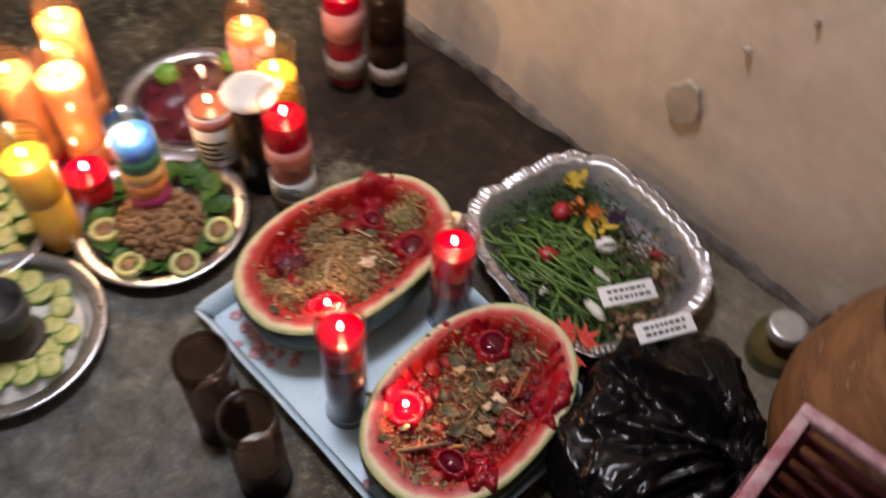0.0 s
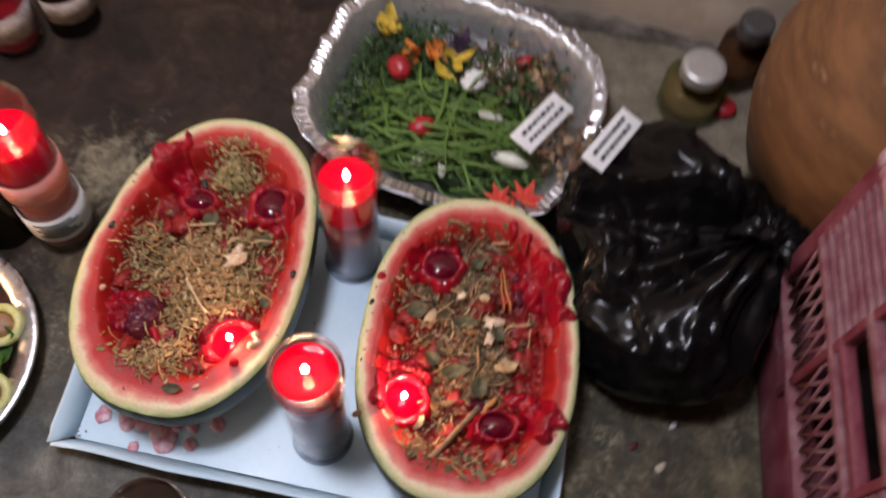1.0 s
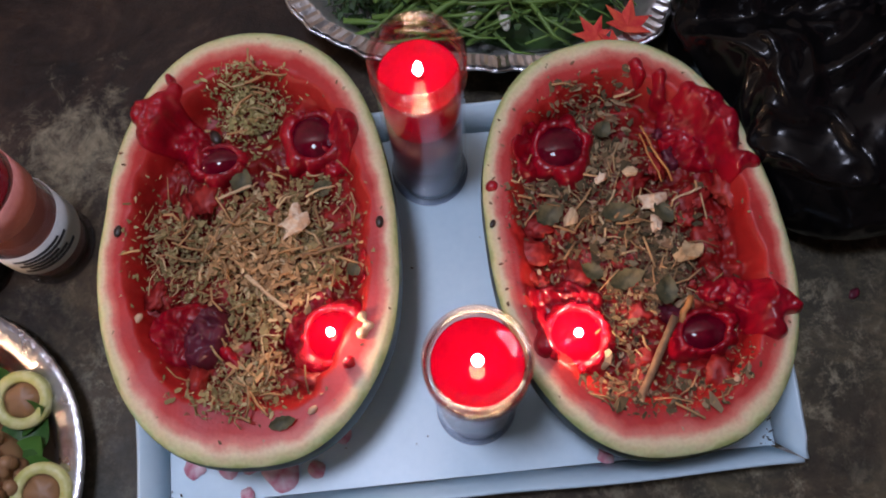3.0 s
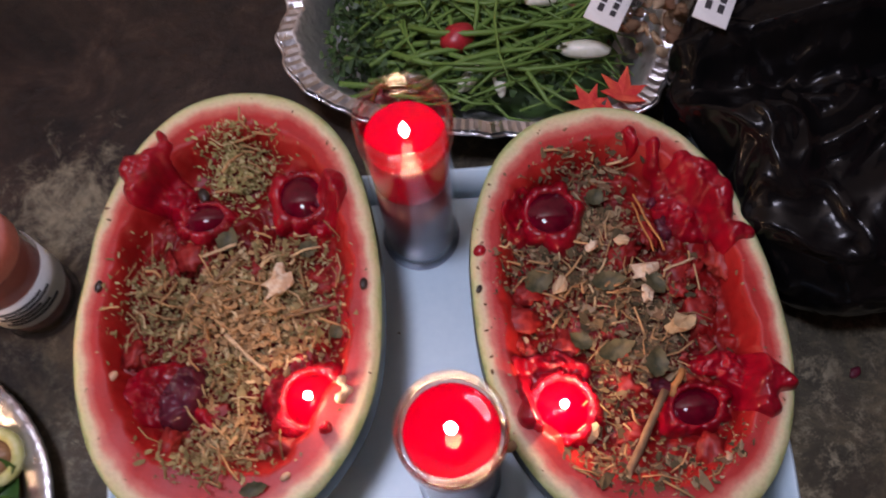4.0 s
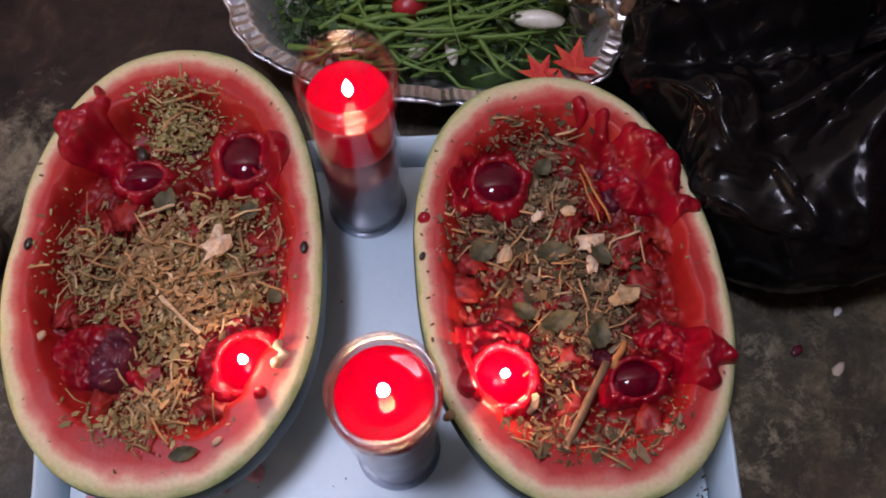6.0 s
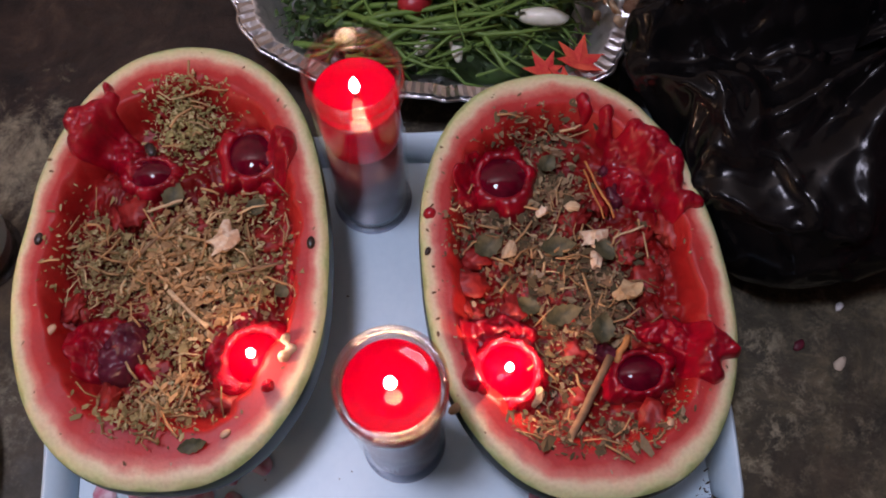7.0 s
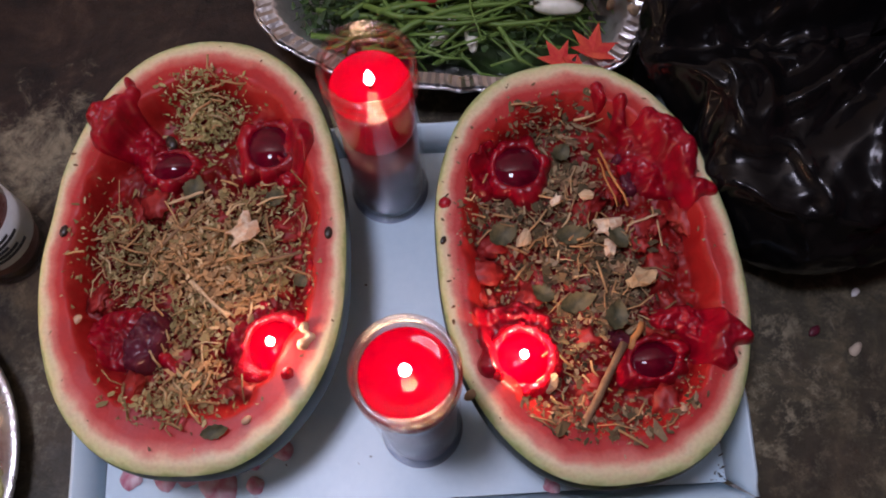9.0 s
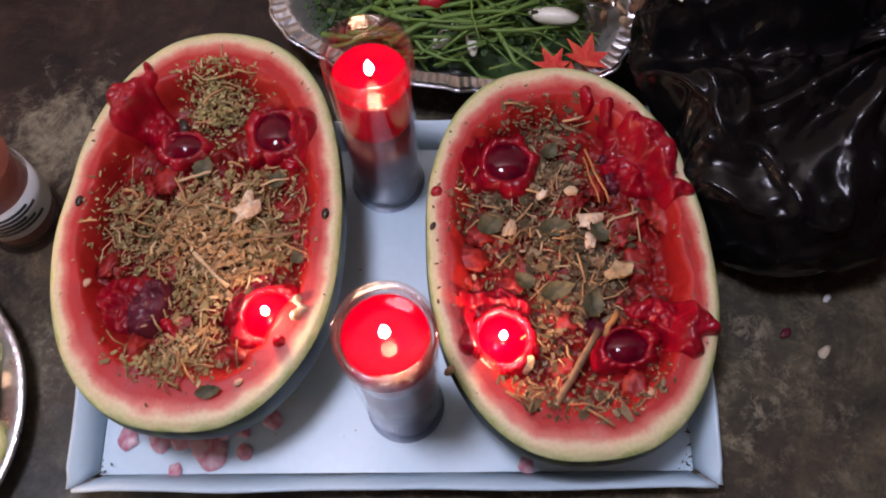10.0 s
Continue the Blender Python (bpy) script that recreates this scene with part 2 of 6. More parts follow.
# red_wax again but brighter: candlelight on the walls is put into the colour
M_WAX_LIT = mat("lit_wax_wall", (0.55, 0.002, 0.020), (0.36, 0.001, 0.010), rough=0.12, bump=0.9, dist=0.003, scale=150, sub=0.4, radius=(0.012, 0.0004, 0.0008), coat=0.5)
M_CHUNK = mat("flesh_chunk", (0.33, 0.022, 0.017), (0.20, 0.007, 0.007), rough=0.5, scale=120, bump=0.3, dist=0.001, sub=0.2)
M_GRAIN = mat("herb_dust", (0.13, 0.075, 0.032), (0.36, 0.25, 0.115), rough=0.9, scale=200, island=0.9, third=(0.45, 0.33, 0.17), low=0.1, high=0.75)
M_WAX_MAUVE = mat("cooled_mauve_wax", (0.105, 0.018, 0.036), (0.065, 0.007, 0.017), rough=0.24, scale=55, sub=0.2)
M_WAX_REFLECT = mat("maroon_wax_painted_reflection", (0.13, 0.03, 0.036), (0.08, 0.012, 0.016), rough=0.35, scale=30, stretch=(1, 1, 0.2))


def paint_foot_reflection(m, z0, z1, pale):
    """Paler wax towards the foot: the glass's silvery tray reflection put into the colour."""
    t, n, l, p = nodes_of(m)
    co, sp, mr, mx = n.new("ShaderNodeTexCoord"), n.new("ShaderNodeSeparateXYZ"), n.new("ShaderNodeMapRange"), n.new("ShaderNodeMix")
    nz, ad = n.new("ShaderNodeTexNoise"), n.new("ShaderNodeMath")
    nz.inputs["Scale"].default_value = 45
    ad.operation = "MULTIPLY_ADD"
    ad.inputs[1].default_value = 0.05
    l.new(co.outputs["Object"], sp.inputs[0]), l.new(co.outputs["Object"], nz.inputs["Vector"])
    l.new(nz.outputs["Fac"], ad.inputs[0]), l.new(sp.outputs["Z"], ad.inputs[2])
    mr.inputs[1].default_value, mr.inputs[2].default_value, mr.inputs[3].default_value, mr.inputs[4].default_value = z0, z1, 1, 0
    l.new(ad.outputs[0], mr.inputs[0])
    old = p.inputs["Base Color"].links[0].from_socket
    mx.data_type = "RGBA"
    mx.inputs[7].default_value = (*pale, 1)
    l.new(mr.outputs[0], mx.inputs[0]), l.new(old, mx.inputs[6]), l.new(mx.outputs[2], p.inputs["Base Color"])


# tray reflection painted as pale lavender-grey low on the maroon wax
paint_foot_reflection(M_WAX_REFLECT, 0.015, 0.075, (0.17, 0.145, 0.18))
M_WAX_BROWN = mat("brownish_red_wax", (0.26, 0.075, 0.045), (0.17, 0.045, 0.03), rough=0.3, scale=30)
M_WAX_YELLOW = mat("yellow_wax", (0.85, 0.47, 0.03), (0.75, 0.36, 0.02), rough=0.35, scale=25, sub=0.5, radius=(0.02, 0.01, 0.002))
M_WAX_ORANGE = mat("orange_wax", (0.90, 0.32, 0.10), (0.80, 0.22, 0.06), rough=0.35, scale=25, sub=0.5, radius=(0.02, 0.008, 0.002))
M_WAX_WHITE = mat("white_wax", (0.82, 0.80, 0.76), (0.72, 0.70, 0.66), rough=0.4, scale=30, sub=0.4, radius=(0.01, 0.008, 0.006))
M_WAX_BLUE = mat("blue_wax", (0.12, 0.35, 0.85), (0.2, 0.5, 0.9), rough=0.35, scale=30, sub=0.5, radius=(0.006, 0.01, 0.02))
M_WAX_DARK = mat("dark_wax", (0.035, 0.022, 0.018), (0.06, 0.04, 0.032), rough=0.3, scale=30)
M_GLASS = thin_glass("clear_glass", (0.97, 0.97, 0.97))
M_GLASS_SMOKE = thin_glass("smoked_glass", (0.50, 0.40, 0.34), 0.06)
M_GLASS_GREEN = thin_glass("greenish_glass", (0.78, 0.82, 0.66), 0.06)
M_LIP = thin_glass("thick_lip_glass", (0.90, 0.83, 0.81), 0.08)
M_FOOT = thin_glass("thick_foot_glass", (0.66, 0.66, 0.71), 0.08)
M_FLAME = glow("flame_glow", (1.0, 0.72, 0.38), 45.0)
M_WICK = mat("burnt_wick", (0.02, 0.018, 0.016), rough=0.9)
M_FOIL = mat("crinkled_foil", (0.70, 0.70, 0.72), (0.56, 0.56, 0.58), rough=0.30, scale=70, fine=260, bump=0.4, dist=0.003, metal=1.0, rough_var=0.1)
M_FOIL_DULL = mat("dull_foil", (0.86, 0.86, 0.86), (0.70, 0.70, 0.71), rough=0.42, scale=60, fine=220, bump=0.6, dist=0.004, metal=0.85, rough_var=0.12)
M_HERB_TAN = mat("dry_tan_herb", (0.54, 0.33, 0.15), (0.24, 0.14, 0.06), rough=0.85, scale=200, island=0.85, third=(0.66, 0.50, 0.28), low=0.1, high=0.75)
M_HERB_GREEN = mat("dry_green_herb", (0.145, 0.112, 0.038), (0.35, 0.27, 0.115), rough=0.85, scale=200, island=0.85, third=(0.46, 0.40, 0.21), low=0.1, high=0.75)
M_HERB_BROWN = mat("dry_brown_herb", (0.12, 0.055, 0.028), (0.23, 0.145, 0.075), rough=0.8, scale=200, island=0.85, third=(0.40, 0.29, 0.18), low=0.1, high=0.75)
M_HERB_DARK = mat("dark_leaf_scrap", (0.045, 0.036, 0.016), (0.14, 0.095, 0.042), rough=0.85, scale=200, island=0.85, third=(0.34, 0.25, 0.14), low=0.1, high=0.75)
M_HERB_MOUND = mat("pale_green_herb", (0.18, 0.16, 0.05), (0.43, 0.37, 0.15), rough=0.85, scale=200, island=0.85, third=(0.58, 0.50, 0.27), low=0.1, high=0.75)
M_LEAF_DRY = mat("dry_olive_leaf", (0.045, 0.045, 0.02), (0.105, 0.095, 0.045), rough=0.6, scale=150, bump=0.3, dist=0.001)
M_CHIP = mat("pale_wood_chip", (0.62, 0.48, 0.30), (0.46, 0.32, 0.18), rough=0.75, scale=120, bump=0.4, stretch=(1, 6, 1), dist=0.001)
M_RESIN = mat("pale_resin", (0.72, 0.62, 0.46), (0.55, 0.36, 0.22), rough=0.5, scale=160, bump=0.5, dist=0.001)
M_TWIG = mat("twig_bark", (0.27, 0.17, 0.09), (0.16, 0.095, 0.05), rough=0.8, scale=90, bump=0.6, dist=0.001, stretch=(1, 1, 0.2))
M_STRAW = mat("orange_straw", (0.52, 0.24, 0.07), (0.38, 0.15, 0.04), rough=0.6, scale=90)
M_SEED = mat("black_seed", (0.018, 0.012, 0.010), (0.04, 0.025, 0.02), rough=0.3, scale=200)
M_SEED_PALE = mat("pale_seed", (0.55, 0.36, 0.22), (0.45, 0.26, 0.16), rough=0.4, scale=200)
M_BAG = mat("black_plastic", (0.003, 0.003, 0.0035), (0.006, 0.005, 0.005), rough=0.17, scale=45, fine=160, bump=0.16, dist=0.002, rough_var=0.05, spec=0.24)
M_STEM = mat("green_stem", (0.030, 0.085, 0.012), (0.20, 0.33, 0.065), rough=0.45, scale=30, island=0.8, low=0.1, high=0.9)
M_GREENS = mat("dark_green_leaf", (0.02, 0.045, 0.014), (0.06, 0.12, 0.03), rough=0.5, scale=60, island=0.85, low=0.1, high=0.9)
M_PETAL_Y = mat("yellow_petal", (0.70, 0.50, 0.05), (0.55, 0.38, 0.04), rough=0.6, scale=100)
M_PETAL_O = mat("orange_petal", (0.72, 0.25, 0.04), (0.6, 0.16, 0.03), rough=0.6, scale=100)
M_PETAL_P = mat("purple_petal", (0.035, 0.018, 0.045), (0.06, 0.03, 0.06), rough=0.6, scale=100)
M_RADISH = mat("radish_skin", (0.42, 0.02, 0.03), (0.3, 0.015, 0.02), rough=0.35, scale=60)
M_ONION = mat("white_onion", (0.78, 0.78, 0.68), (0.68, 0.70, 0.56), rough=0.35, scale=80)
M_PAPER = mat("white_paper", (0.80, 0.80, 0.79), (0.72, 0.72, 0.71), rough=0.7, scale=60)
M_INK = mat("printed_ink", (0.03, 0.03, 0.035), (0.05, 0.045, 0.045), rough=0.6)
M_MAPLE = mat("red_felt_leaf", (0.60, 0.025, 0.03), (0.74, 0.12, 0.05), rough=0.75, scale=45, fine=400, bump=0.2)
M_CRATE = mat("dusty_maroon_plastic", (0.13, 0.014, 0.026), (0.22, 0.06, 0.08), rough=0.6, scale=26, fine=170, bump=0.2, third=(0.34, 0.20, 0.21))
M_CRATE_RIM = mat("pale_dusty_rim", (0.50, 0.33, 0.34), (0.32, 0.11, 0.14), rough=0.75, scale=40, fine=200, bump=0.3)
M_CRATE_EDGE = mat("dusty_pink_edge", (0.27, 0.14, 0.15), (0.17, 0.045, 0.06), rough=0.75, scale=40, fine=200, bump=0.3)
M_POT = mat("streaked_clay", (0.21, 0.098, 0.038), (0.12, 0.052, 0.02), rough=0.55, scale=16, fine=90, bump=0.3, stretch=(1, 1, 4), third=(0.28, 0.17, 0.09))
M_IRON = mat("black_enamel", (0.012, 0.013, 0.014), (0.02, 0.02, 0.02), rough=0.18, scale=30)
M_DARK = mat("dull_dark_metal", (0.045, 0.042, 0.04), (0.075, 0.07, 0.065), rough=0.5, scale=30)
M_LID = mat("zinc_lid", (0.62, 0.62, 0.60), (0.5, 0.5, 0.48), rough=0.35, metal=0.6, scale=40)
M_LIME = mat("lime_flesh", (0.50, 0.50, 0.14), (0.64, 0.62, 0.28), rough=0.4, scale=120)
M_LIME_SKIN = mat("lime_skin", (0.11, 0.27, 0.03), (0.16, 0.36, 0.05), rough=0.4, scale=90)
M_LETTUCE = mat("lettuce_green", (0.035, 0.10, 0.015), (0.08, 0.19, 0.03), rough=0.45, scale=40, island=0.6)
M_RICE = mat("white_rice", (0.74, 0.74, 0.70), (0.62, 0.63, 0.58), rough=0.6, scale=150, bump=0.6)
M_BEAN = mat("brown_bean", (0.19, 0.095, 0.038), (0.32, 0.18, 0.085), rough=0.45, scale=60, island=0.8)
M_BEET = mat("dark_beet", (0.07, 0.008, 0.02), (0.12, 0.015, 0.03), rough=0.35, scale=60)
M_LABEL_WORN = mat("worn_label", (0.46, 0.42, 0.40), (0.22, 0.18, 0.17), rough=0.6, scale=70)
M_LABEL_PINK = mat("faded_pink_label", (0.66, 0.30, 0.27), (0.55, 0.20, 0.18), rough=0.55, scale=50)


# ---- building blocks ----
rng = random.Random(7)


def mesh(name, verts, faces, material, smooth=True, attrs=None):
    me = bpy.data.meshes.new(name)
    me.from_pydata([tuple(v) for v in verts], [], faces)
    me.materials.append(material)
    if smooth:
        me.polygons.foreach_set("use_smooth", [True] * len(me.polygons))
    for key, values in (attrs or {}).items():
        me.attributes.new(key, "FLOAT", "POINT").data.foreach_set("value", values)
    me.update()
    return me


def part(name, geo, material, parent=None, label="", smooth=True, attrs=None, m=None):
    ob = new(name, mesh(name, geo[0], geo[1], material, smooth, attrs))
    if parent is not None:
        ob.parent = parent
    if m is not None:
        ob.matrix_basis = m
    return tagged(ob, label)


def base(name, m, label, category, group="", kind=""):
    ob = new(name)
    ob.empty_display_size = 0.02
    ob.matrix_basis = m
    return tagged(ob, label, category, group, kind)


def join(*geos):
    vs, fs = [], []
    for v, f in geos:
        k = len(vs)
        vs += [tuple(x) for x in v]
        fs += [tuple(i + k for i in q) for q in f]
    return vs, fs


def moved(geo, m):
    return [m @ Vector(v) for v in geo[0]], geo[1]


def lathe(profile, seg=48, wobble=None):
    """Turns (radius, height) pairs round z. Points on the axis close the surface."""
    vs, fs, rings = [], [], []
    for r, z in profile:
        if r < 1e-6:
            rings.append([len(vs)] * seg)
            vs.append((0, 0, z))
        else:
            rings.append(list(range(len(vs), len(vs) + seg)))
            for i in range(seg):
                a = 2 * math.pi * i / seg
                k = wobble(a, r, z) if wobble else (1, 0)
                vs.append((r * k[0] * math.cos(a), r * k[0] * math.sin(a), z + k[1]))
    for a, b in zip(rings, rings[1:]):
        for i in range(seg):
            j = (i + 1) % seg
            q = [a[i], a[j], b[j], b[i]]
            q = [x for n, x in enumerate(q) if x != q[n - 1]]
            if len(q) > 2:
                fs.append(tuple(q))
    return vs, fs


def box(x, y, z, bevel=0.0):
    """A box of that size on the plane z = 0, its edges chamfered."""
    bm = bmesh.new()
    bmesh.ops.create_cube(bm, size=1)
    for v in bm.verts:
        v.co = Vector((v.co.x * x, v.co.y * y, (v.co.z + 0.5) * z))
    if bevel:
        bmesh.ops.bevel(bm, geom=bm.edges[:], offset=bevel, segments=2, profile=0.5, affect="EDGES")
    bm.verts.index_update()
    geo = [v.co.copy() for v in bm.verts], [tuple(v.index for v in f.verts) for f in bm.faces]
    bm.free()
    return geo


def ball(x, y, z, sub=2, rough=0.0, seed=0.0, freq=1.5):
    bm = bmesh.new()
    bmesh.ops.create_icosphere(bm, subdivisions=sub, radius=1)
    for v in bm.verts:
        k = 1 + rough * noise.noise(v.co * freq + Vector((seed, seed * 0.7, 0)))
        v.co = Vector((v.co.x * x * k, v.co.y * y * k, v.co.z * z * k))
    bm.verts.index_update()
    geo = [v.co.copy() for v in bm.verts], [tuple(v.index for v in f.verts) for f in bm.faces]
    bm.free()
    return geo


def tube(points, radius, seg=6):
    """A round rod along points; radius: one number or one for each point."""
    pts = [Vector(p) for p in points]
    rad = radius if isinstance(radius, (list, tuple)) else [radius] * len(pts)
    vs, fs = [], []
    for i, p in enumerate(pts):
        d = (pts[min(i + 1, len(pts) - 1)] - pts[max(i - 1, 0)]).normalized()
        u = d.cross(Vector((0, 0, 1)))
        u = (u if u.length > 1e-3 else d.cross(Vector((1, 0, 0)))).normalized()
        w = d.cross(u)
        for k in range(seg):
            a = 2 * math.pi * k / seg
            vs.append(p + rad[i] * (math.cos(a) * u + math.sin(a) * w))
    for i in range(len(pts) - 1):
        for k in range(seg):
            j = (k + 1) % seg
            fs.append((i * seg + k, i * seg + j, (i + 1) * seg + j, (i + 1) * seg + k))
    fs.append(tuple(range(seg))[::-1])
    fs.append(tuple((len(pts) - 1) * seg + k for k in range(seg)))
    return vs, fs


def flake(r, length, width, lift):
    """A small bent, irregular scrap with a little thickness."""
    n = r.choice((3, 4, 5, 5))
    top = []
    for k in range(n):
        a = 2 * math.pi * (k + r.uniform(-0.25, 0.25)) / n
        x, y = math.cos(a) * length * r.uniform(0.6, 1), math.sin(a) * width * r.uniform(0.6, 1)
        top.append((x, y, lift * (x / length) ** 2 + r.uniform(-0.1, 0.1) * width))
    vs = top + [(x, y, z - 0.00022) for x, y, z in top]
    fs = [tuple(range(n)), tuple(range(2 * n - 1, n - 1, -1))]
    fs += [(k, (k + 1) % n + 0, n + (k + 1) % n, n + k)[::-1] for k in range(n)]
    return vs, fs


def turned(r, x, y, z, tilt=30):
    return pose(x, y, z, r.uniform(-tilt, tilt), r.uniform(-tilt, tilt), r.uniform(0, 360))


# ---- the room ----
WALL_TURN = -4.6


def room():
    n = 60
    vs = [((i / n - 0.5) * 6.0, (j / n - 0.5) * 6.0 - 1.0, 0.0) for j in range(n + 1) for i in range(n + 1)]
    fs = [(j * (n + 1) + i, j * (n + 1) + i + 1, (j + 1) * (n + 1) + i + 1, (j + 1) * (n + 1) + i) for j in range(n) for i in range(n)]
    low = [(-3.0, -4.0, -0.1), (3.0, -4.0, -0.1), (3.0, 2.0, -0.1), (-3.0, 2.0, -0.1)]
    floor = part("floor", join((vs, fs), (low, [(3, 2, 1, 0)])), M_FLOOR, smooth=False)
    tagged(floor, "dark stained concrete floor with pale worn spots", "floor", kind="structure")
    m = pose(0, 0.525, 0, 0, 0, WALL_TURN)
    # north wall: a wavy plaster skin on a thick wall
    nx, nz = 150, 80
    vs, fs = [], []
    for j in range(nz + 1):
        for i in range(nx + 1):
            x, z = (i / nx - 0.5) * 5.0, j / nz * 3.2
            vs.append((x, 0.006 * noise.noise(Vector((x * 4, z * 4, 0))) + 0.003 * noise.noise(Vector((x * 17, z * 17, 3))), z))
    fs = [(j * (nx + 1) + i, j * (nx + 1) + i + 1, (j + 1) * (nx + 1) + i + 1, (j + 1) * (nx + 1) + i) for j in range(nz) for i in range(nx)]
    back = moved(box(5.0, 0.15, 3.2), Matrix.Translation((0, 0.085, 0)))
    wall = part("wall_north", join((vs, fs), back), M_WALL, m=m)
    tagged(wall, "uneven beige plastered wall with stains", "wall", kind="structure")
    for name, mm, w in (("wall_west", pose(-2.45, -1.0, 0, 0, 0, 90), 5.0), ("wall_east", pose(2.4, -1.0, 0, 0, 0, 90), 5.0), ("wall_south", pose(0, -3.2, 0), 6.0)):
        tagged(part(name, box(w, 0.15, 3.2), M_WALL, m=mm), "plain beige plastered wall", "wall", kind="structure")
    tagged(part("ceiling", moved(box(6.0, 6.0, 0.1), Matrix.Translation((0, -1.0, 3.2))), M_CEIL), "plain brown-grey ceiling", "ceiling", kind="structure")
    # rough cement fillet along the foot of the wall
    vs, fs, n = [], [], 240
    for i in range(n + 1):
        x = (i / n - 0.5) * 3.0
        k = 0.018 + 0.012 * noise.noise(Vector((x * 9, 0, 0))) + 0.006 * noise.noise(Vector((x * 40, 1, 0)))
        h = 0.022 + 0.014 * noise.noise(Vector((x * 7, 5, 0))) + 0.006 * noise.noise(Vector((x * 50, 2, 0)))
        for s in range(7):
            a = s / 6 * math.pi / 2
            w = 1 + 0.25 * noise.noise(Vector((x * 45, s * 1.3, 8)))
            vs.append((x, -k * w * math.cos(a) + 0.008, max(-0.002, h * w * math.sin(a) - 0.001)))
    fs = [(i * 7 + s, (i + 1) * 7 + s, (i + 1) * 7 + s + 1, i * 7 + s + 1) for i in range(n) for s in range(6)]
    tagged(part("baseboard", (vs, fs), M_SKIRT, m=m), "rough dark cement fillet along the foot of the wall", "cement edge", kind="structure")

    def patch(x, z, w, h, seed):
        vs = [(0, -0.0062, 0)]
        for i in range(28):
            a = 2 * math.pi * i / 28
            k = 1 + 0.50 * noise.noise(Vector((math.cos(a) * 1.2 + seed, math.sin(a) * 1.2, seed))) + 0.10 * noise.noise(Vector((math.cos(a) * 3 + seed, math.sin(a) * 3, seed + 4)))
            vs.append((w * k * math.cos(a), -0.0058, h * k * math.sin(a)))
        for i in range(28):
            vs.append((vs[i + 1][0] * 1.03, 0.006, vs[i + 1][2] * 1.03))
        fs = [(0, 1 + i, 1 + (i + 1) % 28) for i in range(28)] + [(1 + i, 29 + i, 29 + (i + 1) % 28, 1 + (i + 1) % 28) for i in range(28)]
        ob = part("plaster_patch", (vs, [q[::-1] for q in fs]), M_PATCH, smooth=False, m=m @ Matrix.Translation((x, 0, z)))
        tagged(ob, "grey scar where the plaster has flaked off", "wall damage", kind="structure")

    patch(0.080, 0.190, 0.024, 0.031, 1.0)
    patch(0.19, 0.385, 0.002, 0.005, 3.0)
    patch(0.13, 0.31, 0.004, 0.002, 8.0)
    bulb = base("ceiling_bulb", Matrix.Translation(BULB), "white glowing globe lamp hanging on its cord", "lamp")
    part("bulb_glass", lathe([(0, -0.10), (0.05, -0.0866), (0.0866, -0.05), (0.10, 0.0), (0.0866, 0.05), (0.05, 0.0866), (0.014, 0.099)], 32), glow("bulb_glow", (1, 0.96, 0.98), 8.0), bulb).visible_shadow = False
    part("socket", moved(lathe([(0, 0.135), (0.018, 0.135), (0.018, 0.099), (0.014, 0.097)], 20), Matrix.Translation((0, 0, 0.0))), M_DARK, bulb)
    part("cord", tube([(0, 0, 0.13), (0, 0, 1.54)], 0.003), M_DARK, bulb)


# ---- the card tray ----
TRAY = pose(0.0, 0.0785, 0, 0, 0, -5.3)
TRAY_W, TRAY_D, TRAY_H = 0.437, 0.277, 0.030


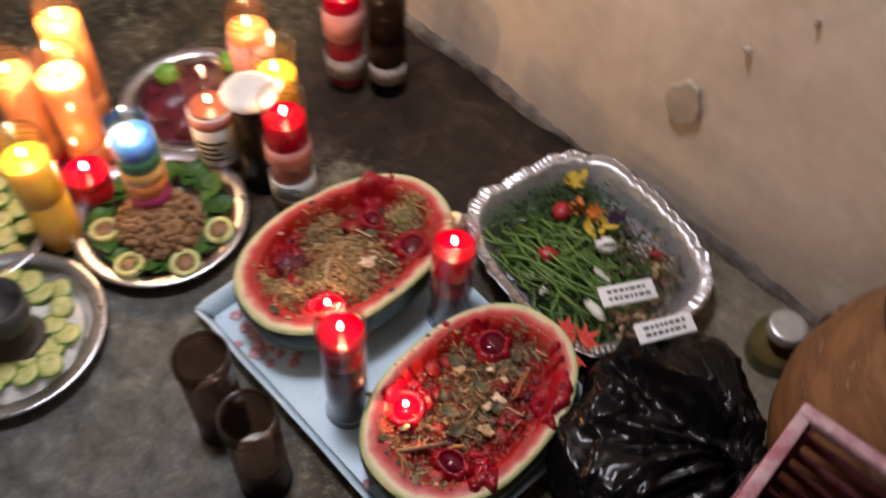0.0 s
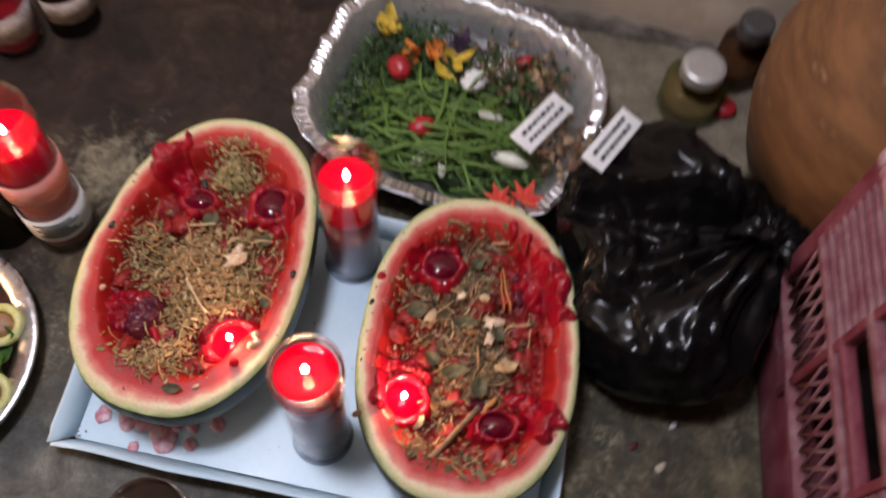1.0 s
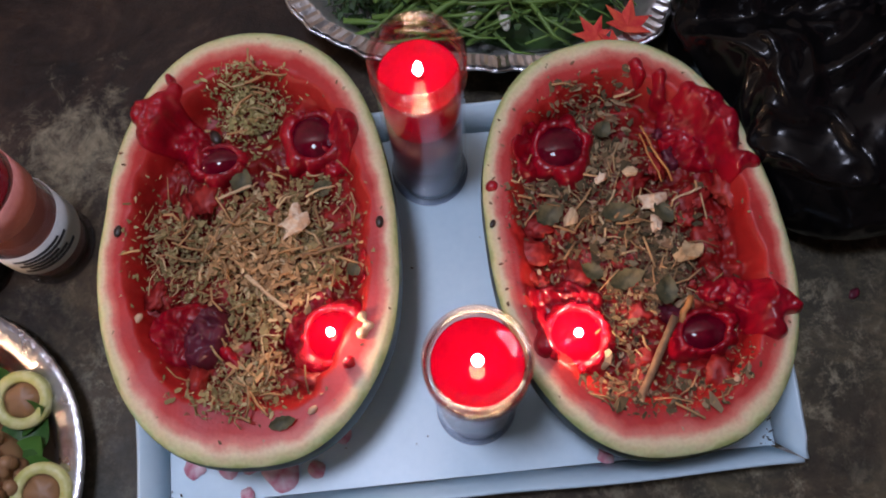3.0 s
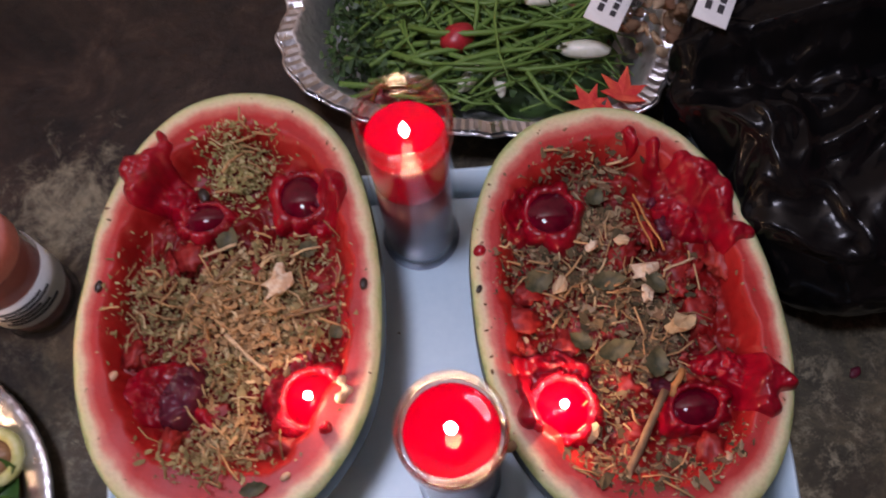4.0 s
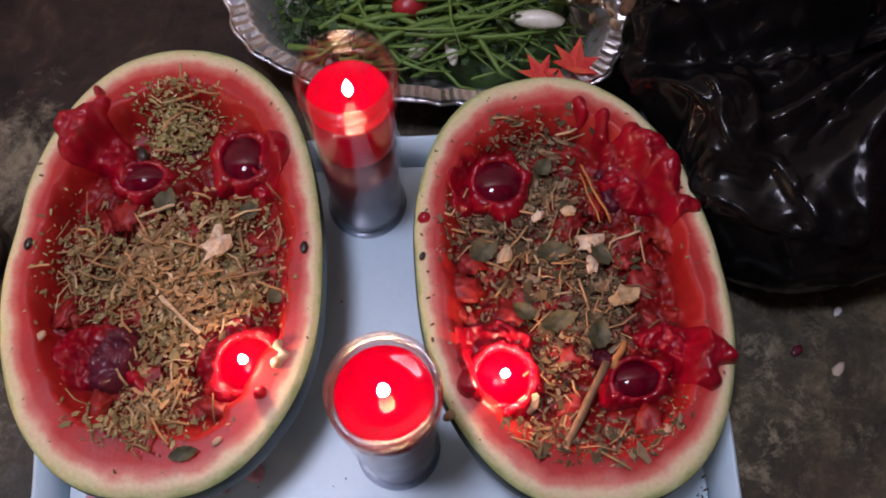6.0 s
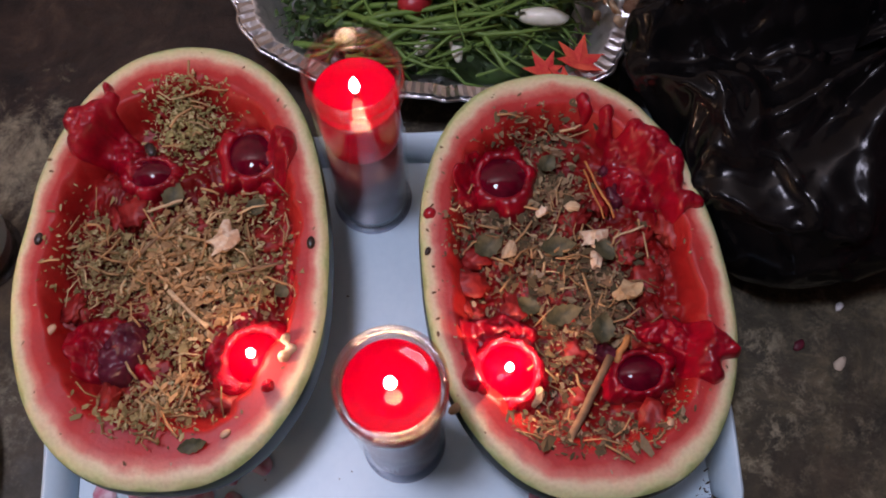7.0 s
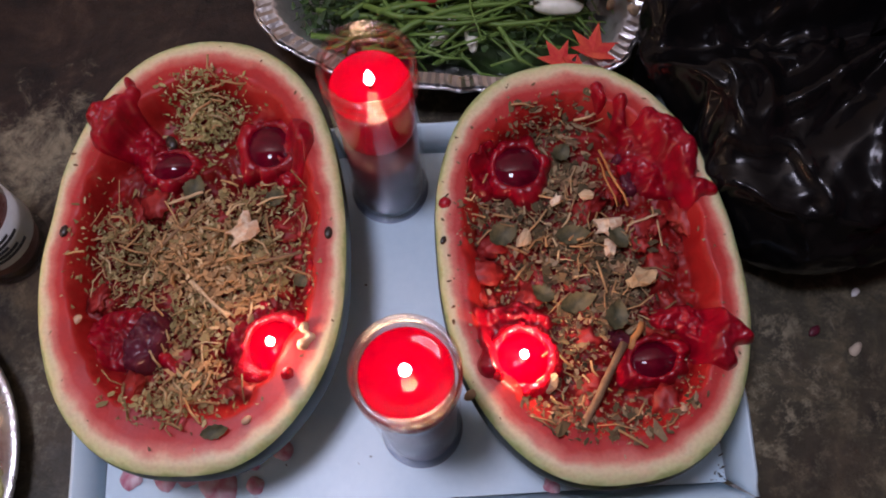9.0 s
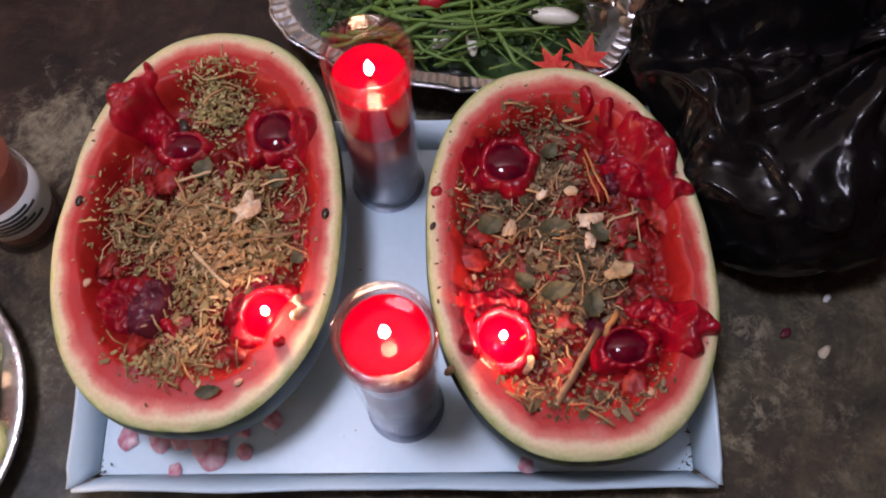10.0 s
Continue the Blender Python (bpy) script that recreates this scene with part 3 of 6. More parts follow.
def card_tray():
    top = base("card_tray", TRAY, "shallow white card tray splashed with red wax", "tray")
    w, d, f, th = TRAY_W / 2, TRAY_D / 2, 0.014, 0.004
    iw, idp = w - f, d - f

    def sheet(x, y, z):
        return z + 0.0012 * noise.noise(Vector((x * 14, y * 14, 0)))
    n = 24
    vs, fs = [], []
    for lay in (0.0055, 0.0015):
        for j in range(n + 1):
            for i in range(n + 1):
                x, y = (2 * i / n - 1) * iw, (2 * j / n - 1) * idp
                vs.append((x, y, sheet(x, y, lay)))
    k = (n + 1) ** 2
    for j in range(n):
        for i in range(n):
            q = (j * (n + 1) + i, j * (n + 1) + i + 1, (j + 1) * (n + 1) + i + 1, (j + 1) * (n + 1) + i)
            fs += [q, tuple(k + a for a in q[::-1])]
    part("bottom_panel", (vs, fs), M_CARD, top)
    r = random.Random(3)
    for x0, y0, x1, y1 in ((-w, -d, w, -d), (w, -d, w, d), (w, d, -w, d), (-w, d, -w, -d)):
        vs, fs, steps = [], [], 40
        nx, ny = (y1 - y0), -(x1 - x0)
        ln = math.hypot(nx, ny)
        nx, ny = nx / ln, ny / ln
        for i in range(steps + 1):
            t = i / steps
            s = 0.985 * t + 0.0075
            x, y = x0 + (x1 - x0) * s, y0 + (y1 - y0) * s
            wob = 0.0025 * noise.noise(Vector((x * 13, y * 13, 4)))
            dent = 0.004 if t < 0.03 or t > 0.97 else 0
            hz = TRAY_H + 1.5 * wob - dent
            shrink = f * (1 - 2 * t)
            tx, ty = (x1 - x0) / ln, (y1 - y0) / ln
            inner = (x - nx * f + tx * shrink, y - ny * f + ty * shrink, 0.0045)
            rim_in = (x - nx * (0.0016 - wob), y - ny * (0.0016 - wob), hz)
            rim_out = (x + nx * (0.0008 + wob), y + ny * (0.0008 + wob), hz - 0.0005)
            foot = (x - nx * (f - 0.004) + tx * shrink, y - ny * (f - 0.004) + ty * shrink, 0.0012)
            vs += [inner, rim_in, rim_out, foot]
        for i in range(steps):
            a, b = 4 * i, 4 * i + 4
            fs += [(a, b, b + 1, a + 1), (a + 1, b + 1, b + 2, a + 2), (a + 2, b + 2, b + 3, a + 3), (a + 3, b + 3, b, a)]
        fs += [(0, 1, 2, 3), (4 * steps + 3, 4 * steps + 2, 4 * steps + 1, 4 * steps)]
        part("side_flap", (vs, fs), M_CARD, top)
    for sx, sy in ((-1, -1), (1, -1), (1, 1), (-1, 1)):
        vs = [(sx * (iw + 0.002 + 0.010 * a), sy * (idp + 0.002 + 0.010 * b), 0.0065 + 0.02 * (a + b) / 2 + r.uniform(-0.001, 0.001)) for a, b in ((0, 0), (1, 0.2), (1, 1), (0.2, 1))]
        vs += [(x, y, z - 0.002) for x, y, z in vs]
        part("torn_corner", (vs, [(0, 1, 2, 3), (7, 6, 5, 4), (0, 4, 5, 1), (1, 5, 6, 2), (2, 6, 7, 3), (3, 7, 4, 0)]), M_EDGE, top, "frayed grey corner", smooth=False)


def wax_drops():
    """Dried drops on the tray."""
    r = random.Random(11)
    for x, y, s in ((-0.173, -0.005, 0.010), (-0.158, -0.006, 0.010), (-0.139, -0.018, 0.012), (-0.163, -0.029, 0.005), (-0.116, -0.005, 0.006),
                    (-0.114, -0.021, 0.006), (-0.095, -0.001, 0.007), (0.079, -0.050, 0.006), (-0.129, -0.007, 0.005), (-0.10, 0.010, 0.006), (-0.196, -0.003, 0.008)):
        wob = r.uniform(0, 9)
        geo = lathe([(0, 0.0016), (s * 0.6, 0.0014), (s * 0.95, 0.0006), (s, 0.0)], 20, lambda a, rr, z: (1 + 0.35 * noise.noise(Vector((math.cos(a) * 1.2 + wob, math.sin(a) * 1.2, wob))), 0))
        ob = part("wax_drop", geo, M_DROP, m=pose(x, y, 0.0062, 0, 0, r.uniform(0, 360)))
        tagged(ob, "thin dried pink-red wax drop on the white tray", "wax", "wax drops on the tray")


M_DROP = mat("thin_dried_wax", (0.60, 0.20, 0.27), (0.72, 0.50, 0.55), rough=0.35, scale=120)


# ---- melons ----
class Melon:
    def __init__(self, x, y, turn, a, b, rim, egg, power, seed):
        self.m, self.a, self.b, self.rim, self.egg, self.power, self.seed = pose(x, y, 0, 0, 0, turn), a, b, rim, egg, power, seed

    def radius(self, t):
        """The cut edge's distance from the middle in the direction t."""
        c, s, p = abs(math.cos(t)) / self.a, abs(math.sin(t)) / self.b, self.power
        r = (c ** p + s ** p) ** (-1 / p)
        return r * (1 + self.egg * math.sin(t) * abs(math.cos(t)) ** 1.5 * 1.0 + 0.012 * noise.noise(Vector((math.cos(t) * 2 + self.seed, math.sin(t) * 2, self.seed))))

    def depth(self, x, y, s):
        """Height of the cut face under the rim; s: 0 in the middle, 1 at the skin."""
        t = math.atan2(y, x)
        edge = 0.83 + 0.06 * noise.noise(Vector((math.cos(t) * 2.2 + self.seed, math.sin(t) * 2.2, 4))) + 0.035 * noise.noise(Vector((x * 90, y * 90, 2))) - (0.05 if self.seed < 2 else 0.03) * max(0, -math.sin(t)) ** 2
        k = min(1, max(0, (edge - s) / 0.12))
        k = k * k * (3 - 2 * k)
        h = -0.023 * k + 0.008 * k * noise.noise(Vector((x * 48, y * 48, self.seed))) + 0.005 * k * noise.noise(Vector((x * 120, y * 120, self.seed))) + 0.002 * k * noise.noise(Vector((x * 300, y * 300, self.seed)))
        h += 0.0012 * noise.noise(Vector((x * 35, y * 35, 9 + self.seed)))
        if s > 0.95:
            h -= 0.0035 * ((s - 0.95) / 0.05) ** 2
        return h

    def surface(self, wx, wy):
        """World height of the cut face at a world place."""
        p = self.m.inverted() @ Vector((wx, wy, 0))
        s = math.hypot(p.x, p.y) / self.radius(math.atan2(p.y, p.x))
        return self.rim + self.depth(p.x, p.y, min(s, 1))

    def inside(self, wx, wy):
        p = self.m.inverted() @ Vector((wx, wy, 0))
        return math.hypot(p.x, p.y) / self.radius(math.atan2(p.y, p.x))

    def build(self, label):
        top = base("watermelon_half", self.m, label, "watermelon", "halved watermelons on the tray")
        seg, rings = 220, 90
        vs, ring, fs = [(0, 0, self.rim + self.depth(0, 0, 0))], [0.0], []
        for j in range(1, rings + 1):
            s = j / rings
            for i in range(seg):
                t = 2 * math.pi * i / seg
                r = self.radius(t) * s
                x, y = r * math.cos(t), r * math.sin(t)
                vs.append((x, y, self.rim + self.depth(x, y, s)))
                ring.append(s)
        for i in range(seg):
            fs.append((0, 1 + i, 1 + (i + 1) % seg))
        for j in range(rings - 1):
            for i in range(seg):
                k = (i + 1) % seg
                fs.append((1 + j * seg + i, 1 + (j + 1) * seg + i, 1 + (j + 1) * seg + k, 1 + j * seg + k))
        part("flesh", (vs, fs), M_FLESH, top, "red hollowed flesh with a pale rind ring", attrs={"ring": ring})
        vs, stripe, fs, rows = [], [], [], 26
        bottom = 0.0068
        for j in range(rows + 1):
            v = j / rows * math.pi / 2
            for i in range(seg):
                t = 2 * math.pi * i / seg
                bulge = math.cos(v) ** 0.55 if j < rows else 0.0
                r = self.radius(t) * (bulge + 0.055 * math.sin(2 * v))
                z = max(bottom, self.rim - 0.0035 - (self.rim - 0.0035 - bottom + 0.004) * math.sin(v) ** 1.15)
                vs.append((r * math.cos(t), r * math.sin(t), z))
                y = math.sin(t)
                stripe.append(0.5 * math.sin(11 * math.atan2(self.rim - z + 0.02, r * math.cos(t) + 1e-5) + 2.5 * noise.noise(Vector((y * 5, z * 60, self.seed)))) - 0.05)
        for j in range(rows):
            for i in range(seg):
                k = (i + 1) % seg
                fs.append((j * seg + i, j * seg + k, (j + 1) * seg + k, (j + 1) * seg + i)[::-1])
        part("rind", (vs, fs), M_RIND, top, "dark green striped skin", attrs={"stripe": stripe})
        return top


LEFT = Melon(-0.1225, 0.1235, -7.5, 0.0945, 0.144, 0.094, -0.05, 2.25, 1.0)
RIGHT = Melon(0.1185, 0.0775, 0.0, 0.0935, 0.139, 0.086, -0.03, 2.3, 3.0)


WICKS = ((-0.138, 0.182), (-0.073, 0.186), (-0.080, 0.050), (0.087, 0.149), (0.069, 0.023), (0.148, 0.010), (-0.165, 0.068), (0.178, 0.135))


def on_candle(x, y):
    """Whether a place lies on one of the melted candles."""
    return any(math.hypot(x - wx, y - wy) < 0.0165 for wx, wy in WICKS[:6])


def herb_pile(melon, name, label, heaps, material, count, size, seed):
    """Scraps strewn in heaps (x, y, spread x, spread y, weight, height)."""
    r = random.Random(seed)
    vs, fs = [], []
    weights = [h[4] for h in heaps]
    made = 0
    while made < count:
        x0, y0, sx, sy, w, up = r.choices(heaps, weights)[0]
        gx, gy = r.gauss(0, 1), r.gauss(0, 1)
        x, y = x0 + sx * gx, y0 + sy * gy
        if melon.inside(x, y) > 0.84 or on_candle(x, y):
            continue
        z = melon.surface(x, y) + up * math.exp(-(gx * gx + gy * gy) / 2) * r.uniform(0.2, 1) + 0.001
        ln = size * r.uniform(0.35, 1.15) * (1.7 if r.random() < 0.12 else 1)
        g = moved(flake(r, ln, ln * r.uniform(0.12, 0.65), ln * r.uniform(-0.3, 0.4)), turned(r, x, y, z, 26))
        k = len(vs)
        vs += g[0]
        fs += [tuple(i + k for i in q) for q in g[1]]
        made += 1
    ob = part(name, (vs, fs), material, smooth=False)
    return tagged(ob, label, "herbs", kind="stuff")


def stem_pile(melon, name, label, heaps, material, count, seed):
    r = random.Random(seed)
    geos = []
    while len(geos) < count:
        x0, y0, sx, sy, w, up = r.choices(heaps, [h[4] for h in heaps])[0]
        x, y = r.gauss(x0, sx), r.gauss(y0, sy)
        if melon.inside(x, y) > 0.84 or on_candle(x, y):
            continue
        ln, bend = r.uniform(0.006, 0.022), r.uniform(-0.003, 0.003)
        pts = [(-ln / 2, 0, 0), (0, bend, bend / 2), (ln / 2, 0, 0)]
        geos.append(moved(tube(pts, r.uniform(0.0003, 0.0009), 4), turned(r, x, y, melon.surface(x, y) + up * r.uniform(0.5, 1.1) + 0.001, 22)))
    return tagged(part(name, join(*geos), material), label, "herbs", kind="stuff")


def leaf_shape(length, width, curl=0.15, teeth=0.0):
    """A pointed leaf blade with a folded midrib and a little thickness."""
    n, rows = 9, 5
    vs, fs = [], []
    for lay in (0.0003, -0.0003):
        for i in range(n + 1):
            t = i / n
            w = width / 2 * math.sin(math.pi * t ** 0.85) ** 0.8 * (1 + teeth * (i % 2)) + 0.0002
            for j in range(rows):
                u = 2 * j / (rows - 1) - 1
                vs.append(((t - 0.5) * length, u * w, abs(u) * w * 0.35 + curl * length * (t - 0.5) ** 2 * 2 + lay))
    k = (n + 1) * rows
    for i in range(n):
        for j in range(rows - 1):
            q = (i * rows + j, (i + 1) * rows + j, (i + 1) * rows + j + 1, i * rows + j + 1)
            fs += [q, tuple(a + k for a in q[::-1])]
    return vs, fs


def candle_flame(parent, z, h=0.016, name="flame"):
    prof = [(0, 0), (0.0024, 0.002), (0.0035, 0.006), (0.0027, 0.011), (0.0011, 0.015), (0, 0.018)]
    k = h / 0.018
    part(name, moved(lathe([(r * k, zz * k) for r, zz in prof], 16), Matrix.Translation((0, 0, z))), M_FLAME, parent, "bright flame")


def wick(parent, z, h=0.009):
    part("wick", tube([(0, 0, z - 0.002), (0.0003, 0, z + h / 2), (0.0012, 0.0004, z + h)], 0.0008), M_WICK, parent, "black burnt wick")


def candle_glass(r, h, thick=0.0022, ridge=0.0):
    """A tall glass: outer wall, ridge under the mouth, rolled lip, inner wall, thick foot."""
    p = [(0, 0.0), (r - 0.004, 0.0), (r - 0.001, 0.0015), (r, 0.006), (r, h * 0.86)]
    if ridge:
        p += [(r + ridge * 0.2, h * 0.87), (r + ridge, h * 0.885), (r + ridge * 0.2, h * 0.9), (r - 0.001, h * 0.915), (r - 0.0006, h * 0.935), (r + ridge * 0.6, h * 0.945), (r - 0.0006, h * 0.956)]
    p += [(r - 0.0004, h - 0.004), (r + 0.0008, h - 0.002), (r + 0.0002, h), (r - thick * 0.7, h), (r - thick, h - 0.003), (r - thick, h * 0.5), (r - thick, 0.012), (r - thick - 0.004, 0.008), (0, 0.007)]
    return lathe(p, 56)


def glass_candle(m, label, hot, cool, r=0.0285, h=0.20, level=0.165, split=0.115, lit=True, watts=0.0, glass=None, colour=(1, 0.62, 0.3), ridge=0.0012, group=""):
    top = base("glass_candle", m, label, "candle", group)
    g = part("glass", candle_glass(r, h, ridge=ridge), glass or M_GLASS, top, "clear glass with a rolled lip")
    g.visible_shadow = False
    if h > 0.15:
        for z, rad, m0, name in ((h - 0.0022, r - 0.0009, 0.0024, "glass_lip"), (h * 0.945, r + 0.0002, 0.0011, "thread"), (h * 0.885, r + 0.0004, 0.0013, "thread")):
            prof = [(rad + m0 * math.cos(k * math.pi / 5), z + m0 * math.sin(k * math.pi / 5)) for k in range(11)]
            part(name, lathe(prof, 48), M_LIP, top, "thick clear glass ring").visible_shadow = False
        prof = [(r - 0.0018 + 0.0026 * math.cos(k * math.pi / 5), 0.0031 + 0.0026 * math.sin(k * math.pi / 5)) for k in range(11)]
        part("glass_foot", lathe(prof, 48), M_FOOT, top, "thick greyish glass foot").visible_shadow = False
    q = r - 0.0026
    men = [(q, level + 0.0006), (q - 0.0012, level + 0.0001), (q * 0.6, level), (0.0, level - 0.0006)]
    pool = part("melted_wax", lathe([(0, split), (q * 0.97, split), (q, split + 0.002), *men], 48), hot, top, "glowing liquid wax")
    part("solid_wax", lathe([(0, 0.0085), (q - 0.003, 0.0085), (q - 0.0004, 0.013), (q - 0.0004, split - 0.001), (0, split - 0.001)], 48), cool, top)
    if lit:
        wick(pool, level, 0.008)
        candle_flame(pool, level + 0.004)
        if watts:
            o = lamp("POINT", "flame_light", m @ Matrix.Translation((0, 0, level + 0.021)), watts, colour, radius=0.004)
    return top


def label_band(parent, r, z0, z1, a0, a1, material, text=""):
    """A curved paper label on a glass, from angle a0 to a1."""
    n, vs, fs = 24, [], []
    for rr in (r, r + 0.0004):
        for z in (z0, z1):
            for i in range(n + 1):
                a = radians(a0 + (a1 - a0) * i / n)
                vs.append((rr * math.cos(a), rr * math.sin(a), z))
    k = n + 1
    for i in range(n):
        fs += [(2 * k + i, 2 * k + i + 1, 3 * k + i + 1, 3 * k + i), (i, k + i, k + i + 1, i + 1), (k + i, 3 * k + i, 3 * k + i + 1, k + i + 1), (i, i + 1, 2 * k + i + 1, 2 * k + i)]
    return part("label", (vs, fs), material, parent, text)


# ---- build: room, tray, melons ----
room()
card_tray()
wax_drops()
LEFT.build("hollowed watermelon half heaped with dried herbs and red wax")
RIGHT.build("hollowed watermelon half with leaf scraps, sticks and thick wax runs")

heaps_l = [(-0.122, 0.124, 0.024, 0.020, 5, 0.016), (-0.172, 0.128, 0.013, 0.018, 2.5, 0.012), (-0.082, 0.130, 0.014, 0.022, 2.2, 0.010),
           (-0.128, 0.075, 0.016, 0.016, 2.2, 0.012), (-0.140, 0.030, 0.018, 0.011, 2.0, 0.012), (-0.090, 0.100, 0.015, 0.012, 1.6, 0.010)]
heap_top = [(-0.113, 0.220, 0.012, 0.014, 1, 0.014)]
herb_pile(LEFT, "dried_herbs", "heap of crumbled grey-green dried herbs on the melon", heaps_l, M_HERB_GREEN, 2900, 0.0033, 1)
herb_pile(LEFT, "tan_shavings", "heap of tan herb shavings in the melon's middle", [(-0.122, 0.118, 0.020, 0.022, 3, 0.018), (-0.10, 0.09, 0.02, 0.02, 1.2, 0.014), (-0.135, 0.04, 0.015, 0.01, 0.6, 0.013)], M_HERB_TAN, 1700, 0.0042, 2)
herb_pile(LEFT, "herb_mound", "small mound of fine yellow-green dried herb", heap_top, M_HERB_MOUND, 1100, 0.0026, 3)
stem_pile(LEFT, "herb_stems", "scattered tan herb stalks", heaps_l + heap_top, M_HERB_TAN, 150, 4)

heaps_r = [(0.111, 0.089, 0.026, 0.022, 4, 0.008), (0.080, 0.122, 0.018, 0.010, 1.5, 0.006), (0.140, 0.068, 0.014, 0.016, 1.5, 0.007), (0.121, 0.137, 0.012, 0.016, 1.5, 0.007),
           (0.112, 0.178, 0.020, 0.007, 0.9, 0.004), (0.125, 0.042, 0.016, 0.012, 1.2, 0.006)]
heaps_r2 = [(0.090, -0.016, 0.020, 0.014, 1.2, 0.005), (0.135, -0.028, 0.016, 0.010, 0.8, 0.004), (0.099, 0.026, 0.014, 0.014, 1.0, 0.006), (0.165, -0.005, 0.008, 0.016, 0.4, 0.003)]
herb_pile(RIGHT, "leaf_scraps", "layer of crumbled olive-brown leaf scraps on the melon", heaps_r, M_HERB_DARK, 900, 0.0055, 5)
herb_pile(RIGHT, "brown_scraps", "layer of crumbled brown bark and leaf scraps", heaps_r + heaps_r2, M_HERB_BROWN, 1150, 0.0036, 6)
herb_pile(RIGHT, "bark_flakes", "thin scatter of brown bark flakes", heaps_r2, M_HERB_DARK, 150, 0.0050, 7)
stem_pile(RIGHT, "herb_stems", "scattered tan stalks", heaps_r + heaps_r2, M_HERB_TAN, 110, 8)

herb_pile(LEFT, "herb_dust", "fine brown herb dust sprinkled over the melon", heaps_l + heap_top + [(-0.12, 0.12, 0.045, 0.06, 2, 0.001)], M_GRAIN, 2600, 0.0016, 9)
herb_pile(RIGHT, "herb_dust", "fine brown herb dust sprinkled over the melon", heaps_r + heaps_r2 + [(0.118, 0.08, 0.045, 0.06, 3, 0.001)], M_GRAIN, 2600, 0.0017, 10)




def flesh_chunks(mel, seed, count):
    """Torn lumps of red flesh that show between the herbs."""
    r = random.Random(seed)
    done = 0
    while done < count:
        t, s = r.uniform(0, 2 * math.pi), math.sqrt(r.random()) * 0.76
        p = mel.m @ Vector((mel.radius(t) * s * math.cos(t), mel.radius(t) * s * math.sin(t), 0))
        if any(math.hypot(p.x - wx, p.y - wy) < 0.026 for wx, wy in WICKS):
            continue
        q = r.uniform(0.004, 0.011)
        geo = ball(q * r.uniform(0.8, 1.2), q * r.uniform(0.45, 0.9), q * r.uniform(0.15, 0.28), 3, 0.95, done * 1.7, 2.6)
        ob = part("flesh_chunk", geo, M_CHUNK, m=turned(r, p.x, p.y, mel.surface(p.x, p.y) + q * 0.05, 16))
        tagged(ob, "torn piece of wet red melon flesh among the herbs", "melon flesh", "flesh lumps in the melons")
        done += 1


for mel, x, y, q in ((LEFT, -0.110, 0.145, 0.0105), (LEFT, -0.068, 0.131, 0.0115), (LEFT, -0.150, 0.158, 0.010), (LEFT, -0.110, 0.028, 0.010), (RIGHT, 0.054, 0.083, 0.011), (RIGHT, 0.080, 0.062, 0.011),
                     (RIGHT, 0.112, 0.030, 0.010), (RIGHT, 0.150, -0.018, 0.011), (RIGHT, 0.062, 0.100, 0.009), (RIGHT, 0.166, 0.070, 0.010)):
    geo = ball(q, q * 0.85, q * 0.5, 3, 0.6, x * 40, 2.2)
    ob = part("flesh_lump", geo, M_CHUNK, m=pose(x, y, mel.surface(x, y) + q * 0.10, 8, -6, x * 3000))
    tagged(ob, "rounded lump of wet red melon flesh dusted with herbs", "melon flesh", "flesh lumps in the melons")
flesh_chunks(LEFT, 41, 32)
flesh_chunks(RIGHT, 42, 34)

# fine crumbs on both rims
r0 = random.Random(21)
crumbs = []
for mel, n in ((LEFT, 26), (RIGHT, 60)):
    for _ in range(n):
        t, s = r0.uniform(0, 2 * math.pi), r0.uniform(0.8, 0.97)
        if mel is RIGHT and r0.random() < 0.6:
            t = r0.uniform(1.7, 4.0)
        p = mel.m @ Vector((mel.radius(t) * s * math.cos(t), mel.radius(t) * s * math.sin(t), 0))
        ln = r0.uniform(0.0008, 0.0026)
        crumbs.append(moved(flake(r0, ln, ln * 0.5, 0.0002), turned(r0, p.x, p.y, mel.surface(p.x, p.y) + 0.0009, 15)))
tagged(part("rim_crumbs", join(*crumbs), M_HERB_BROWN, smooth=False), "brown herb crumbs stuck to the pale rinds", "herbs", kind="stuff")


def lay(ob, melon, x, y, up, turn, tilt=8, label="", category="", group=""):
    ob.matrix_basis = pose(x, y, melon.surface(x, y) + up, tilt, -tilt * 0.6, turn)
    return tagged(ob, label, category, group)


for mel, x, y, up, turn, ln, w in ((LEFT, -0.125, 0.167, 0.006, 60, 0.022, 0.015), (LEFT, -0.116, 0.002, 0.002, 5, 0.021, 0.009), (LEFT, -0.072, 0.149, 0.007, 20, 0.018, 0.012), (LEFT, -0.060, 0.093, 0.006, 30, 0.016, 0.011),
                                   (RIGHT, 0.114, 0.097, 0.010, -5, 0.028, 0.014), (RIGHT, 0.071, 0.106, 0.007, 20, 0.026, 0.017), (RIGHT, 0.109, 0.053, 0.008, 10, 0.030, 0.014), (RIGHT, 0.130, 0.040, 0.008, 70, 0.024, 0.016),
                                   (RIGHT, 0.119, 0.158, 0.007, 40, 0.016, 0.013), (RIGHT, 0.142, 0.092, 0.009, 110, 0.024, 0.013), (RIGHT, 0.088, 0.062, 0.007, 140, 0.020, 0.012)):
    ob = part("dried_leaf", leaf_shape(ln * 0.8, w * 0.8, 0.35, 0.22), M_LEAF_DRY)
    lay(ob, mel, x, y, up, turn, 9, "dry olive-green bay leaf piece lying on the herbs", "leaf", "dried leaves in the melons")

